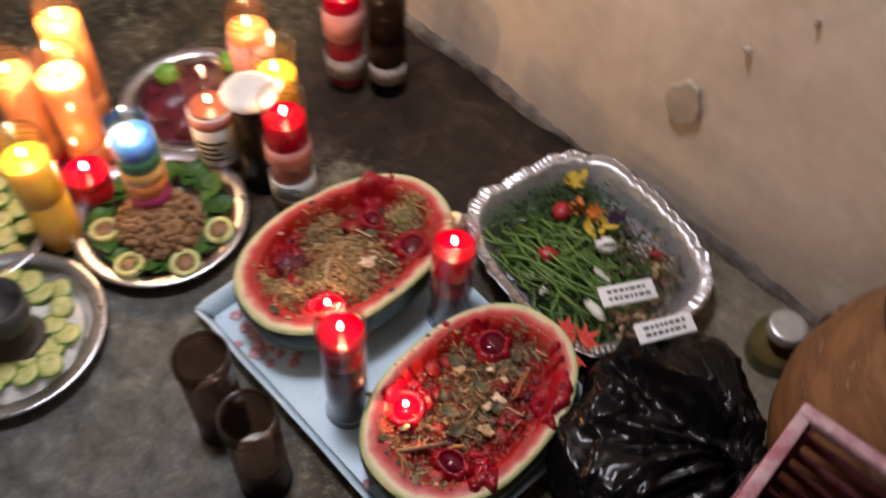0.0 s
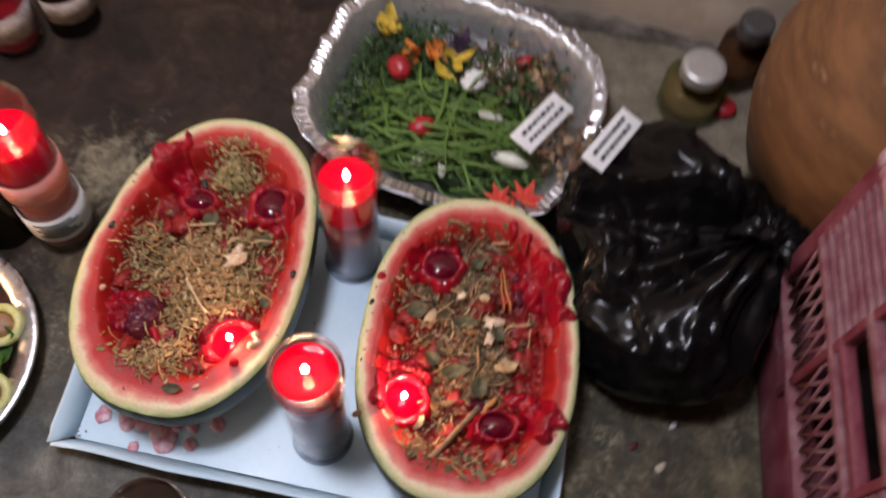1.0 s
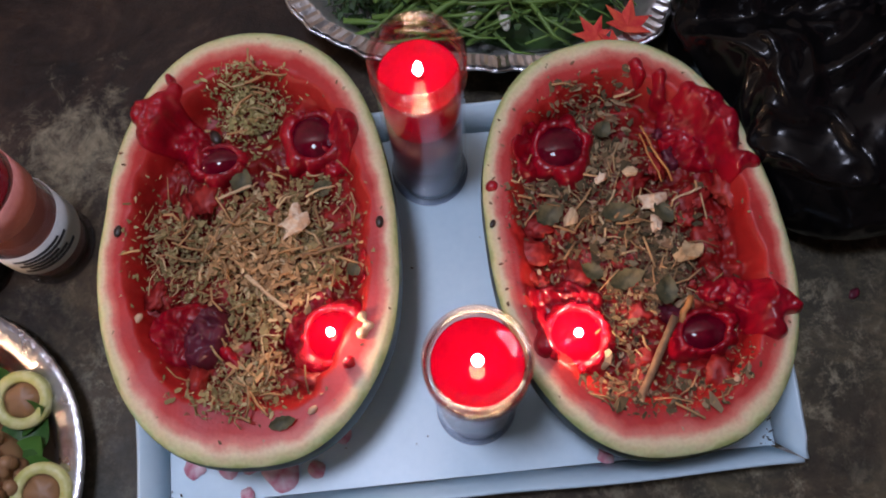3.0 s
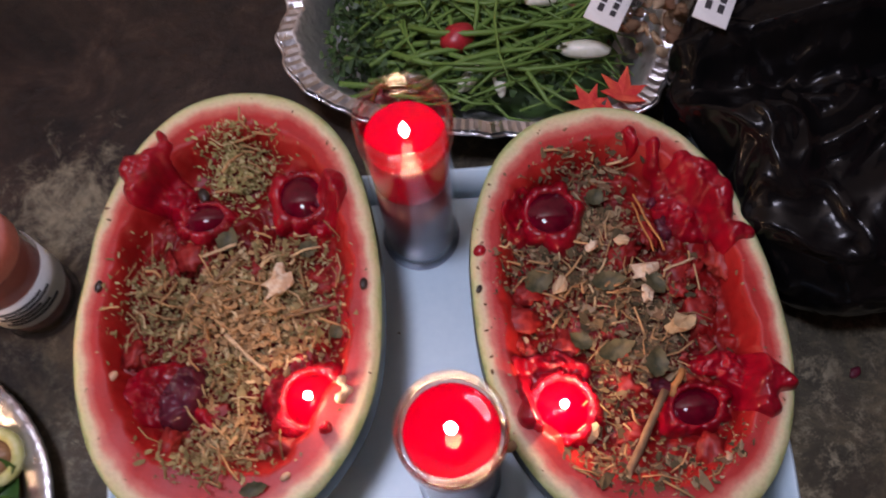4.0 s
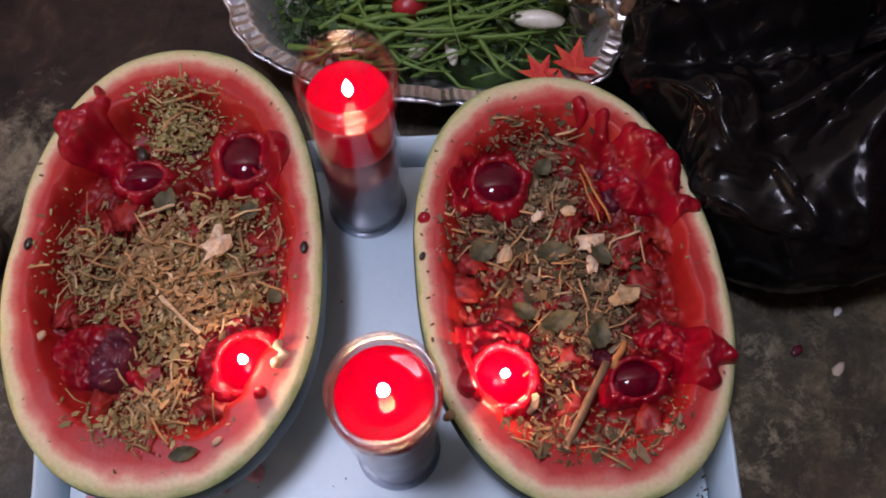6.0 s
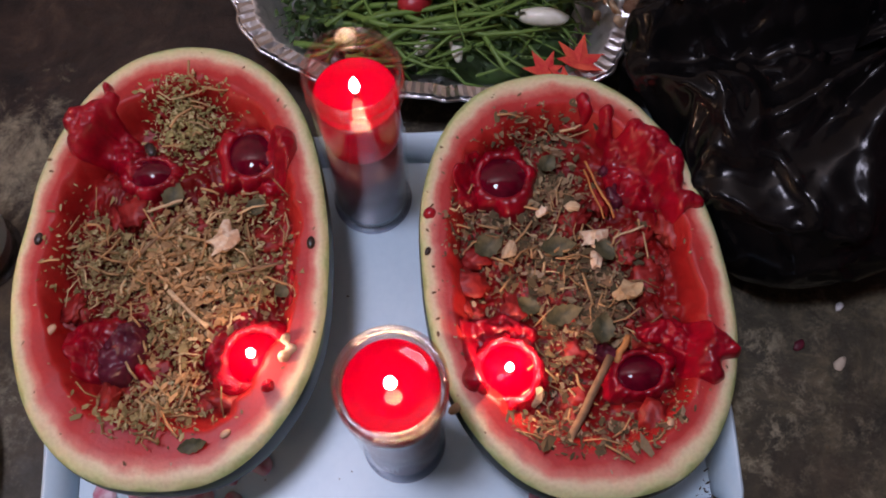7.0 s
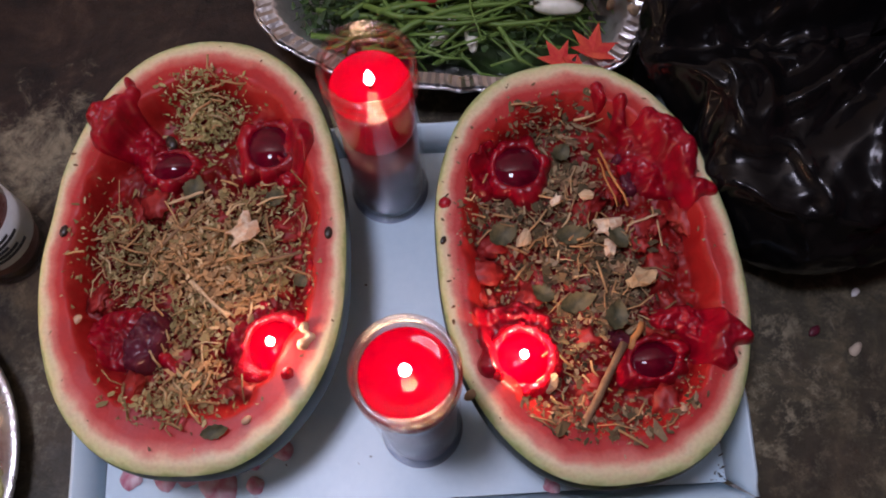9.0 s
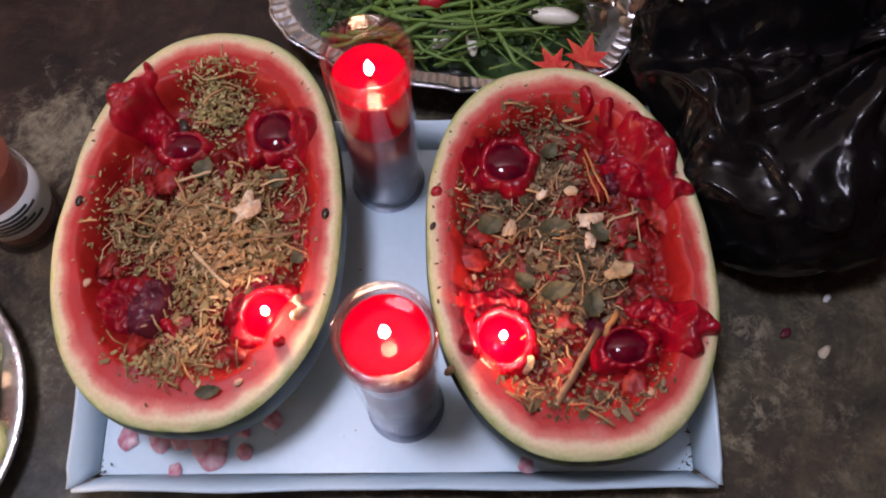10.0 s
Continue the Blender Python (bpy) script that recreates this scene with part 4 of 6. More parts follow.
for mel, x, y, up, turn, s, mt, lab in ((LEFT, -0.094, 0.127, 0.013, 20, 0.0095, M_RESIN, "pale orange-tipped resin lump"), (LEFT, -0.092, 0.133, 0.013, 80, 0.006, M_RESIN, "pale resin lump"),
                                        (RIGHT, 0.128, 0.122, 0.010, -20, 0.0062, M_CHIP, "pale wood chip"), (RIGHT, 0.084, 0.099, 0.011, 60, 0.0075, M_CHIP, "pale split wood chip"), (RIGHT, 0.135, 0.084, 0.012, 100, 0.0058, M_RESIN, "white resin chip"),
                                        (RIGHT, 0.108, 0.122, 0.008, 40, 0.004, M_RESIN, "small white resin chip"), (RIGHT, 0.138, 0.100, 0.011, 10, 0.0085, M_RESIN, "yellowish resin lump"), (RIGHT, 0.152, 0.062, 0.010, 10, 0.009, M_HERB_TAN, "curled tan bark piece"),
                                        (RIGHT, 0.081, 0.005, 0.010, 30, 0.010, M_CHIP, "pale curled bark flake")):
    ob = part("chip", ball(s, s * 0.66, s * 0.42, 1 if mt is M_CHIP else 2, 0.9, x * 70, 1.9), mt, smooth=False)
    lay(ob, mel, x, y, up, turn, 12, lab + " on the melon", "chip", "chips in the melons")

for mel, x, y, turn, s, mt in ((LEFT, -0.203, 0.141, 70, 0.0042, M_SEED), (LEFT, -0.039, 0.114, 80, 0.0042, M_SEED), (LEFT, -0.137, 0.199, 110, 0.0058, M_SEED), (LEFT, -0.197, 0.083, 40, 0.0042, M_SEED_PALE), (LEFT, -0.122, 0.215, 0, 0.004, M_SEED_PALE),
                               (LEFT, -0.098, 0.006, 30, 0.0035, M_SEED_PALE), (RIGHT, 0.031, 0.101, 60, 0.0030, M_SEED), (RIGHT, 0.155, -0.025, 60, 0.0042, M_SEED_PALE), (RIGHT, 0.033, 0.003, 30, 0.0048, M_HERB_BROWN), (RIGHT, 0.145, 0.19, 10, 0.0035, M_SEED_PALE)):
    ob = part("seed", ball(s, s * 0.62, s * 0.35, 2), mt)
    lay(ob, mel, x, y, 0.009 if s > 0.005 else 0.0012, turn, 3, "flat melon seed stuck to the cut face", "seed", "melon seeds")

for mel, x0, y0, x1, y1, rad, mt, name, lab, up in ((RIGHT, 0.092, -0.030, 0.131, 0.022, 0.0034, M_TWIG, "twig", "thick brown bark stick lying on the herbs", 0.010), (RIGHT, 0.134, 0.018, 0.146, 0.034, 0.0026, M_STRAW, "twig", "orange-brown splinter", 0.012),
                                                    (RIGHT, 0.141, 0.150, 0.152, 0.108, 0.0010, M_STRAW, "straw", "thin orange straw", 0.012), (RIGHT, 0.140, 0.146, 0.146, 0.110, 0.0008, M_STRAW, "straw", "thin orange straw", 0.010),
                                                    (RIGHT, 0.150, 0.098, 0.171, 0.103, 0.0010, M_CHIP, "straw", "short tan straw", 0.010), (LEFT, -0.092, 0.105, -0.058, 0.108, 0.0013, M_TWIG, "twig", "thin brown twig", 0.013),
                                                    (LEFT, -0.150, 0.120, -0.115, 0.150, 0.0014, M_TWIG, "twig", "thin grey-brown twig", 0.017), (LEFT, -0.128, 0.098, -0.106, 0.072, 0.0017, M_CHIP, "twig", "tan wood splinter", 0.017), (LEFT, -0.140, 0.155, -0.118, 0.160, 0.0012, M_CHIP, "straw", "tan straw", 0.012)):
    pts = []
    for i in range(6):
        t = i / 5
        x, y = x0 + (x1 - x0) * t, y0 + (y1 - y0) * t
        pts.append((x + 0.0012 * noise.noise(Vector((t * 4, x * 50, 1))), y + 0.0012 * noise.noise(Vector((t * 4, x * 50, 7))), mel.surface((x0 + x1) / 2, (y0 + y1) / 2) + up + 0.001 * noise.noise(Vector((t * 3, 5, y * 40)))))
    tagged(part(name, tube(pts, [rad * (0.8 + 0.4 * noise.noise(Vector((i, x0 * 99, 0)))) for i in range(6)], 7), mt), lab + " on the melon", "stick", "sticks in the melons")


# ---- wax in the melons ----
def wax_run(mel, name, spots, material, label, seed=0, step=0.0007, thick=1.0, ripple=0.6):
    """Wax that has flowed together and set; spots: (x, y, radius, height). Lobed edges, steep sides, rippled top."""
    if material is M_WAX and len(spots) > 1:
        spots = [(x, y, q * 1.06, h * 1.15) for x, y, q, h in spots]
    pad = 0.012
    x0, x1 = min(q[0] - q[2] for q in spots) - pad, max(q[0] + q[2] for q in spots) + pad
    y0, y1 = min(q[1] - q[2] for q in spots) - pad, max(q[1] + q[2] for q in spots) + pad
    nx, ny = int((x1 - x0) / step), int((y1 - y0) / step)
    vs, index, fs = [], {}, []

    def field(x, y):
        wx = x + 0.0014 * noise.noise(Vector((x * 120, y * 120, seed)))
        wy = y + 0.0014 * noise.noise(Vector((x * 120, y * 120, seed + 30)))
        f, h = 0.0, 0.0
        for qx, qy, qr, qh in spots:
            g = math.exp(-((wx - qx) ** 2 + (wy - qy) ** 2) / (qr * qr) * 1.15)
            f += g
            h += g * qh
        return f, h / max(f, 1e-6)

    grid = {}
    for j in range(ny + 1):
        for i in range(nx + 1):
            x, y = x0 + i * step, y0 + j * step
            grid[i, j] = (x, y, *field(x, y))
    for j in range(ny):
        for i in range(nx):
            cs = [(i, j), (i + 1, j), (i + 1, j + 1), (i, j + 1)]
            if max(grid[c][2] for c in cs) > 0.40:
                for c in cs:
                    if c not in index:
                        x, y, f, h = grid[c]
                        k = max(0.0, (f - 0.40) / 0.60)
                        up = h * thick * (1 - math.exp(-4.5 * k)) * (0.75 + 0.35 * min(k, 1.6))
                        up *= 1 + ripple * (0.42 * noise.noise(Vector((x * 150, y * 150, seed + 5))) + 0.30 * noise.noise(Vector((x * 330, y * 330, seed + 9))))
                        s = mel.inside(x, y)
                        fall = max(0.0, s - 1.0) * 0.9
                        index[c] = len(vs)
                        vs.append((x, y, mel.surface(x, y) - fall * 0.12 + (up + 0.0012 if k > 0 else -0.0015)))
                fs.append(tuple(index[c] for c in cs))
    ob = part(name, (vs, fs), material)
    sm = ob.modifiers.new("soften", "SMOOTH")
    sm.factor, sm.iterations = 0.5, 5
    return tagged(ob, label, "wax")


def wax_pool(mel, x, y, rx, ry, z_up, material, label, lit=False, watts=0.0, wall=M_WAX, turn=0, cup=0.003):
    """A melted candle stub: a lumpy ring of wax round a liquid pool."""
    z = mel.surface(x, y)
    top = base("melted_candle", pose(x, y, z, 0, 0, turn), label, "candle", "melted candles in the melons")
    seed = x * 37 + y * 11

    def wob(a, r, zz):
        k = noise.noise(Vector((math.cos(a) * 1.5 + seed, math.sin(a) * 1.5, seed)))
        q = noise.noise(Vector((math.cos(a) * 4.5 + seed, math.sin(a) * 4.5, zz * 260 + seed)))
        out = max(0, (r - rx) / rx)
        return 1 + 0.08 * k + 0.07 * q + 1.3 * out * abs(k), (0.0022 * k + 0.0018 * q if r > rx * 0.98 and zz > 0.001 else 0)
    sc = Matrix.Diagonal((1, ry / rx, 1, 1))
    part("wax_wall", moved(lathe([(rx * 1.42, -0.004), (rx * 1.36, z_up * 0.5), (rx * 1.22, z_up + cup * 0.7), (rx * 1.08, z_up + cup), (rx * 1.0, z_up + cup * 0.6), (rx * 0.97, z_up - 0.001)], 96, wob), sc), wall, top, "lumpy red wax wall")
    pool = part("wax_surface", moved(lathe([(rx * 1.04, z_up + 0.0006), (rx * 0.9, z_up + 0.0015), (rx * 0.75, z_up + 0.0024), (rx * 0.6, z_up + 0.0032), (rx * 0.4, z_up + 0.0039), (rx * 0.2, z_up + 0.0043), (0, z_up + 0.0045)], 48), sc), material, top, "glossy liquid wax")
    if lit:
        wick(pool, z_up + 0.005, 0.006)
        candle_flame(pool, z_up + 0.008, 0.014)
        lamp("POINT", "flame_light", pose(x, y, z + z_up + 0.025), watts, (1, 0.55, 0.28), radius=0.003)
    return top


FLAME_W = 0.16
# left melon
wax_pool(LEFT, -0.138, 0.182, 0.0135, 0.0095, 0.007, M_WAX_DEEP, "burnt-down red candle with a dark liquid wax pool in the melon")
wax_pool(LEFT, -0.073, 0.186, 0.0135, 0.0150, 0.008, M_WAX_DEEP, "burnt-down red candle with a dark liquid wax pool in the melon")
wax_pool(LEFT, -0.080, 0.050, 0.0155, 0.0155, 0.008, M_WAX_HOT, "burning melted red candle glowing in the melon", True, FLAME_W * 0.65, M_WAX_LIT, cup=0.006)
wax_run(LEFT, "wax_run", [(-0.173, 0.213, 0.0115, 0.007), (-0.164, 0.222, 0.009, 0.006), (-0.155, 0.203, 0.012, 0.006), (-0.159, 0.240, 0.0038, 0.005), (-0.156, 0.232, 0.0042, 0.005), (-0.181, 0.221, 0.0065, 0.006), (-0.176, 0.200, 0.008, 0.005), (-0.150, 0.187, 0.010, 0.005)], M_WAX, "thick crimson wax run spilling over the melon's rind", seed=1)
wax_run(LEFT, "wax_run", [(-0.057, 0.176, 0.012, 0.007), (-0.052, 0.186, 0.010, 0.006), (-0.064, 0.168, 0.009, 0.006), (-0.085, 0.172, 0.008, 0.004)], M_WAX, "lumpy crimson wax beside the melted candle", seed=2)
wax_run(LEFT, "wax_run", [(-0.182, 0.078, 0.012, 0.005), (-0.165, 0.080, 0.012, 0.006), (-0.175, 0.062, 0.012, 0.005), (-0.146, 0.045, 0.007, 0.005), (-0.150, 0.055, 0.005, 0.005)], M_WAX, "crimson wax smear in the melon's hollow", seed=3)
wax_run(LEFT, "cooled_wax", [(-0.160, 0.068, 0.013, 0.011), (-0.153, 0.078, 0.010, 0.011), (-0.165, 0.057, 0.012, 0.010)], M_WAX_MAUVE, "smooth dull mauve pool of cooled wax", seed=4, ripple=0.08)
wax_run(LEFT, "wax_run", [(-0.104, 0.055, 0.010, 0.006), (-0.097, 0.042, 0.009, 0.005), (-0.086, 0.076, 0.008, 0.006), (-0.066, 0.066, 0.007, 0.006), (-0.098, 0.066, 0.007, 0.005)], M_WAX, "wax lumps round the burning candle", seed=5)
wax_run(LEFT, "wax_run", [(-0.058, 0.085, 0.005, 0.004), (-0.055, 0.097, 0.005, 0.003)], M_WAX, "small dark wax drops", seed=6)
wax_run(LEFT, "burnt_flesh", [(-0.062, 0.046, 0.0042, 0.004), (-0.060, 0.057, 0.0036, 0.005), (-0.057, 0.050, 0.003, 0.003)], M_RESIN, "pale crust beside the flame", seed=16)
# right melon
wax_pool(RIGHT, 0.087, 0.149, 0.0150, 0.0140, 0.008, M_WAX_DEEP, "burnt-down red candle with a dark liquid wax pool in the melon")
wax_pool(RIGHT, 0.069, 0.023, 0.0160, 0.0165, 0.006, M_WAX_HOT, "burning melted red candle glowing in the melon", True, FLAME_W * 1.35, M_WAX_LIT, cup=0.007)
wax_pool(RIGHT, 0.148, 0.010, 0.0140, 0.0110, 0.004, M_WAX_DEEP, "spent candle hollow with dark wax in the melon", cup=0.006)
wax_run(RIGHT, "wax_run", [(0.147, 0.190, 0.0052, 0.005), (0.148, 0.182, 0.004, 0.005), (0.161, 0.180, 0.005, 0.005), (0.158, 0.170, 0.005, 0.005), (0.176, 0.166, 0.006, 0.006), (0.190, 0.154, 0.007, 0.006), (0.183, 0.158, 0.006, 0.006), (0.196, 0.140, 0.007, 0.006),
                           (0.190, 0.128, 0.010, 0.006), (0.198, 0.112, 0.005, 0.005), (0.205, 0.109, 0.004, 0.003), (0.190, 0.108, 0.007, 0.004), (0.176, 0.148, 0.011, 0.006), (0.164, 0.156, 0.008, 0.005), (0.174, 0.128, 0.013, 0.006), (0.162, 0.140, 0.009, 0.006)],
        M_WAX, "thick crimson wax run with drips over the melon's rind", seed=7)
wax_run(RIGHT, "cooled_wax", [(0.160, 0.136, 0.006, 0.006), (0.156, 0.148, 0.005, 0.006), (0.159, 0.127, 0.007, 0.005)], M_WAX_MAUVE, "smooth dull mauve lump of cooled wax", seed=8, ripple=0.1)
wax_run(RIGHT, "wax_run", [(0.064, 0.138, 0.009, 0.005), (0.072, 0.160, 0.008, 0.004), (0.104, 0.152, 0.009, 0.005), (0.060, 0.152, 0.006, 0.003)], M_WAX, "crimson wax round the melted candle", seed=9)
wax_run(RIGHT, "wax_run", [(0.185, 0.024, 0.011, 0.006), (0.196, 0.016, 0.007, 0.006), (0.203, 0.012, 0.004, 0.005), (0.172, 0.034, 0.010, 0.006), (0.158, 0.036, 0.008, 0.006), (0.180, 0.008, 0.009, 0.004), (0.187, 0.000, 0.006, 0.004)], M_WAX, "thick crimson wax ridge reaching a peak at the melon's rim", seed=10)
wax_run(RIGHT, "wax_run", [(0.060, 0.049, 0.010, 0.005), (0.050, 0.036, 0.008, 0.005), (0.047, 0.018, 0.008, 0.005), (0.085, 0.042, 0.008, 0.005), (0.073, 0.052, 0.008, 0.005), (0.049, 0.052, 0.006, 0.004)], M_WAX, "crimson wax round the burning candle", seed=11)
wax_run(RIGHT, "cooled_wax", [(0.130, 0.028, 0.008, 0.005), (0.138, 0.024, 0.006, 0.005)], M_WAX_MAUVE, "dark plum lump of cooled wax", seed=12, ripple=0.1)
wax_run(RIGHT, "wax_drop", [(0.0355, 0.126, 0.0042, 0.002)], M_WAX, "round red wax drop on the pale rind", seed=13)

# lumps added in the shape of the flames' scattered glints, in the brighter wax
wax_run(RIGHT, "wax_glint_lump", [(0.053, 0.036, 0.0046, 0.009), (0.085, 0.035, 0.0046, 0.010), (0.068, 0.0015, 0.0050, 0.008), (0.051, 0.012, 0.0046, 0.008), (0.089, 0.013, 0.0042, 0.009), (0.072, 0.044, 0.0040, 0.009)], M_WAX_LIT, "bright wax lumps standing in for glints round the burning candle", seed=21, ripple=1.0)
wax_run(LEFT, "wax_glint_lump", [(-0.099, 0.060, 0.0050, 0.008), (-0.093, 0.034, 0.0046, 0.007), (-0.080, 0.073, 0.0046, 0.008), (-0.072, 0.030, 0.0040, 0.006)], M_WAX_LIT, "bright wax lumps standing in for glints round the burning candle", seed=22, ripple=1.0)

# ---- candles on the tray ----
# split sets how deep the painted glow reaches before the darker wax begins
glass_candle(pose(0, 0, 0.0068), "tall glass candle with glowing red wax burning on the card tray", M_WAX_HOT, M_WAX_REFLECT, level=0.176, split=0.128, watts=FLAME_W * 0.55, r=0.0264, h=0.189, group="red candles on the tray")
glass_candle(pose(0.001, 0.1755, 0.0068), "tall glass candle with glowing red wax on the card tray", M_WAX_HOT, M_WAX_REFLECT, level=0.150, split=0.108, watts=FLAME_W * 0.5, r=0.0272, h=0.177, group="red candles on the tray")


# ---- foil tray with greens ----
FOIL = pose(0.078, 0.357, 0, 0, 0, -15.5)


def foil_tray():
    top = base("foil_tray", FOIL, "crumpled aluminium foil roasting tray full of greens", "tray")

    def loop(w, d, rad, z, n=260, crimp=0.0, seed=0.0, dent=0.0):
        pts = []
        for i in range(n):
            t = 2 * math.pi * i / n
            c, s = math.cos(t), math.sin(t)
            p = 3.1
            k = (abs(c / w) ** p + abs(s / d) ** p) ** (-1 / p)
            x, y = k * c, k * s
            cr = crimp * (1 if i % 2 else -1) + dent * noise.noise(Vector((c * 3, s * 3, seed))) + dent * 0.7 * noise.noise(Vector((c * 11, s * 11, seed + 4)))
            pts.append((x * (1 + cr * 2), y * (1 + cr * 2), z + cr * 0.25))
        return pts
    rings = [loop(0.108, 0.092, 0.03, 0.0025), loop(0.114, 0.098, 0.03, 0.004, dent=0.01), loop(0.122, 0.105, 0.03, 0.025, crimp=0.003, dent=0.014, seed=1), loop(0.135, 0.118, 0.03, 0.047, crimp=0.003, dent=0.018, seed=2),
             loop(0.138, 0.121, 0.03, 0.052, crimp=0.002, dent=0.018, seed=2), loop(0.1455, 0.1285, 0.03, 0.053, crimp=0.003, dent=0.02, seed=2), loop(0.1475, 0.1305, 0.03, 0.0535, crimp=0.0015, dent=0.02, seed=2), loop(0.149, 0.132, 0.03, 0.050, dent=0.02, seed=2)]
    n = len(rings[0])
    bands = {"bottom": [(0, 1)], "wall": [(1, 2), (2, 3), (3, 4)], "rim": [(4, 5), (5, 6), (6, 7)]}
    for name, pairs in bands.items():
        vs, fs = [], []
        if name == "bottom":
            vs = [(0, 0, 0.0022)] + rings[0] + rings[1]
            fs = [(0, 1 + i, 1 + (i + 1) % n) for i in range(n)] + [(1 + i, 1 + n + i, 1 + n + (i + 1) % n, 1 + (i + 1) % n) for i in range(n)]
        else:
            keep = [pairs[0][0]] + [b for _, b in pairs]
            for k in keep:
                vs += rings[k]
            for j in range(len(keep) - 1):
                fs += [(j * n + i, (j + 1) * n + i, (j + 1) * n + (i + 1) % n, j * n + (i + 1) % n) for i in range(n)]
        ob = part(name, (vs, fs), M_FOIL if name == "rim" else M_FOIL_DULL, top, smooth=name != "rim")
        md = ob.modifiers.new("sheet", "SOLIDIFY")
        md.thickness = 0.0004
    part("rolled_edge", tube(rings[7] + rings[7][:1], 0.0014, 6), M_FOIL, top, "rolled foil edge")


def in_foil(u, v, z):
    return FOIL @ Vector((u, v, z))


def greens():
    r = random.Random(5)
    bunch = base("green_onion_bunch", Matrix.Identity(4), "tangle of bright green onion stalks in the foil tray", "greens")
    # long onion stalks across the near half
    for i in range(165):
        u, v = r.uniform(-0.055, 0.085), r.uniform(-0.095, -0.005) + 0.02 * r.random()
        a = r.gauss(20, 20) if r.random() < 0.65 else r.gauss(-30, 25)
        ln = r.uniform(0.07, 0.14)
        z = 0.022 + 0.040 * r.random() * math.exp(-((u - 0.02) ** 2 + (v + 0.05) ** 2) / 0.006) + 0.008
        bend, sag = r.uniform(-0.02, 0.02), r.uniform(-0.004, 0.016)
        pts = []
        for k in range(6):
            t = k / 5 - 0.5
            p = Matrix.Rotation(radians(a), 4, "Z") @ Vector((t * ln, bend * (4 * t * t - 0.5), 0))
            uu = max(-0.122, min(0.124, u + p.x))
            vv = max(-0.108, min(0.100, v + p.y))
            pts.append(in_foil(uu, vv, max(0.010, z - sag * 4 * t * t + 0.004 * r.random())))
        w = r.uniform(0.0008, 0.0024)
        part("stalk", tube(pts, [w, w, w, w * 0.9, w * 0.7, w * 0.3], 5), M_STEM, bunch)
    vs, fs = [], []
    for i in range(5200):
        if r.random() < 0.7:
            u, v = r.gauss(-0.055, 0.035), r.gauss(0.0, 0.045)
        else:
            u, v = r.gauss(0.09, 0.022), r.gauss(0.045, 0.022)
        if r.random() < 0.12:
            u, v = r.uniform(-0.10, 0.10), r.uniform(-0.09, 0.08)
        if abs(u) > 0.116 or abs(v) > 0.097 or (u > 0.075 and v > 0.035 and r.random() < 0.8) or (u > 0.095 and r.random() < 0.85):
            continue
        z = 0.012 + 0.034 * r.random() * math.exp(-((u + 0.03) ** 2 + v * v) / 0.012)
        s = r.uniform(0.002, 0.0075)
        g = moved(flake(r, s, s * r.uniform(0.25, 0.7), s * 0.4), turned(r, *in_foil(u, v, z), 50))
        k = len(vs)
        vs += g[0]
        fs += [tuple(q + k for q in f) for f in g[1]]
    tagged(part("leafy_herbs", (vs, fs), M_GREENS, smooth=False), "dark green parsley-like leaves heaped in the foil tray", "greens", kind="stuff")
    vs, fs = [], []
    for i in range(2300):
        u, v = r.uniform(-0.112, 0.112), r.uniform(-0.09, 0.09)
        if (u > -0.02 and v < 0.0 and r.random() < 0.5) or ((u > 0.085 or v > 0.062) and r.random() < 0.85):
            continue
        s = r.uniform(0.003, 0.009)
        g = moved(flake(r, s, s * r.uniform(0.15, 0.6), s * 0.5), turned(r, *in_foil(u, v, r.uniform(0.030, 0.060)), 55))
        k = len(vs)
        vs += g[0]
        fs += [tuple(q + k for q in f) for f in g[1]]
    tagged(part("loose_leaves", (vs, fs), M_GREENS, smooth=False), "loose dark leaf sprigs strewn over the foil tray", "greens", kind="stuff")
    vs, fs = [], []
    for i in range(420):
        u, v = r.gauss(0.055, 0.035), r.gauss(0.045, 0.028)
        if abs(u) > 0.112 or abs(v) > 0.092:
            continue
        s = r.uniform(0.003, 0.008)
        g = moved(flake(r, s, s * r.uniform(0.3, 0.8), s * 0.5), turned(r, *in_foil(u, v, r.uniform(0.030, 0.052)), 45))
        k = len(vs)
        vs += g[0]
        fs += [tuple(q + k for q in f) for f in g[1]]
    tagged(part("mixed_scraps", (vs, fs), M_HERB_BROWN, smooth=False), "brown and cream vegetable scraps in the foil tray", "scraps", kind="stuff")
    bed = [moved(ball(a, b, c, 3, 0.35, u * 30, 3.0), Matrix.Translation(in_foil(u, v, 0.010)) @ Matrix.Rotation(radians(-15), 4, "Z")) for u, v, a, b, c in ((-0.035, -0.005, 0.068, 0.078, 0.020), (0.04, -0.035, 0.068, 0.056, 0.017), (0.050, 0.025, 0.040, 0.040, 0.013))]
    tagged(part("wilted_greens", join(*bed), M_GREENS), "dense bed of wilted dark greens", "greens", kind="stuff")
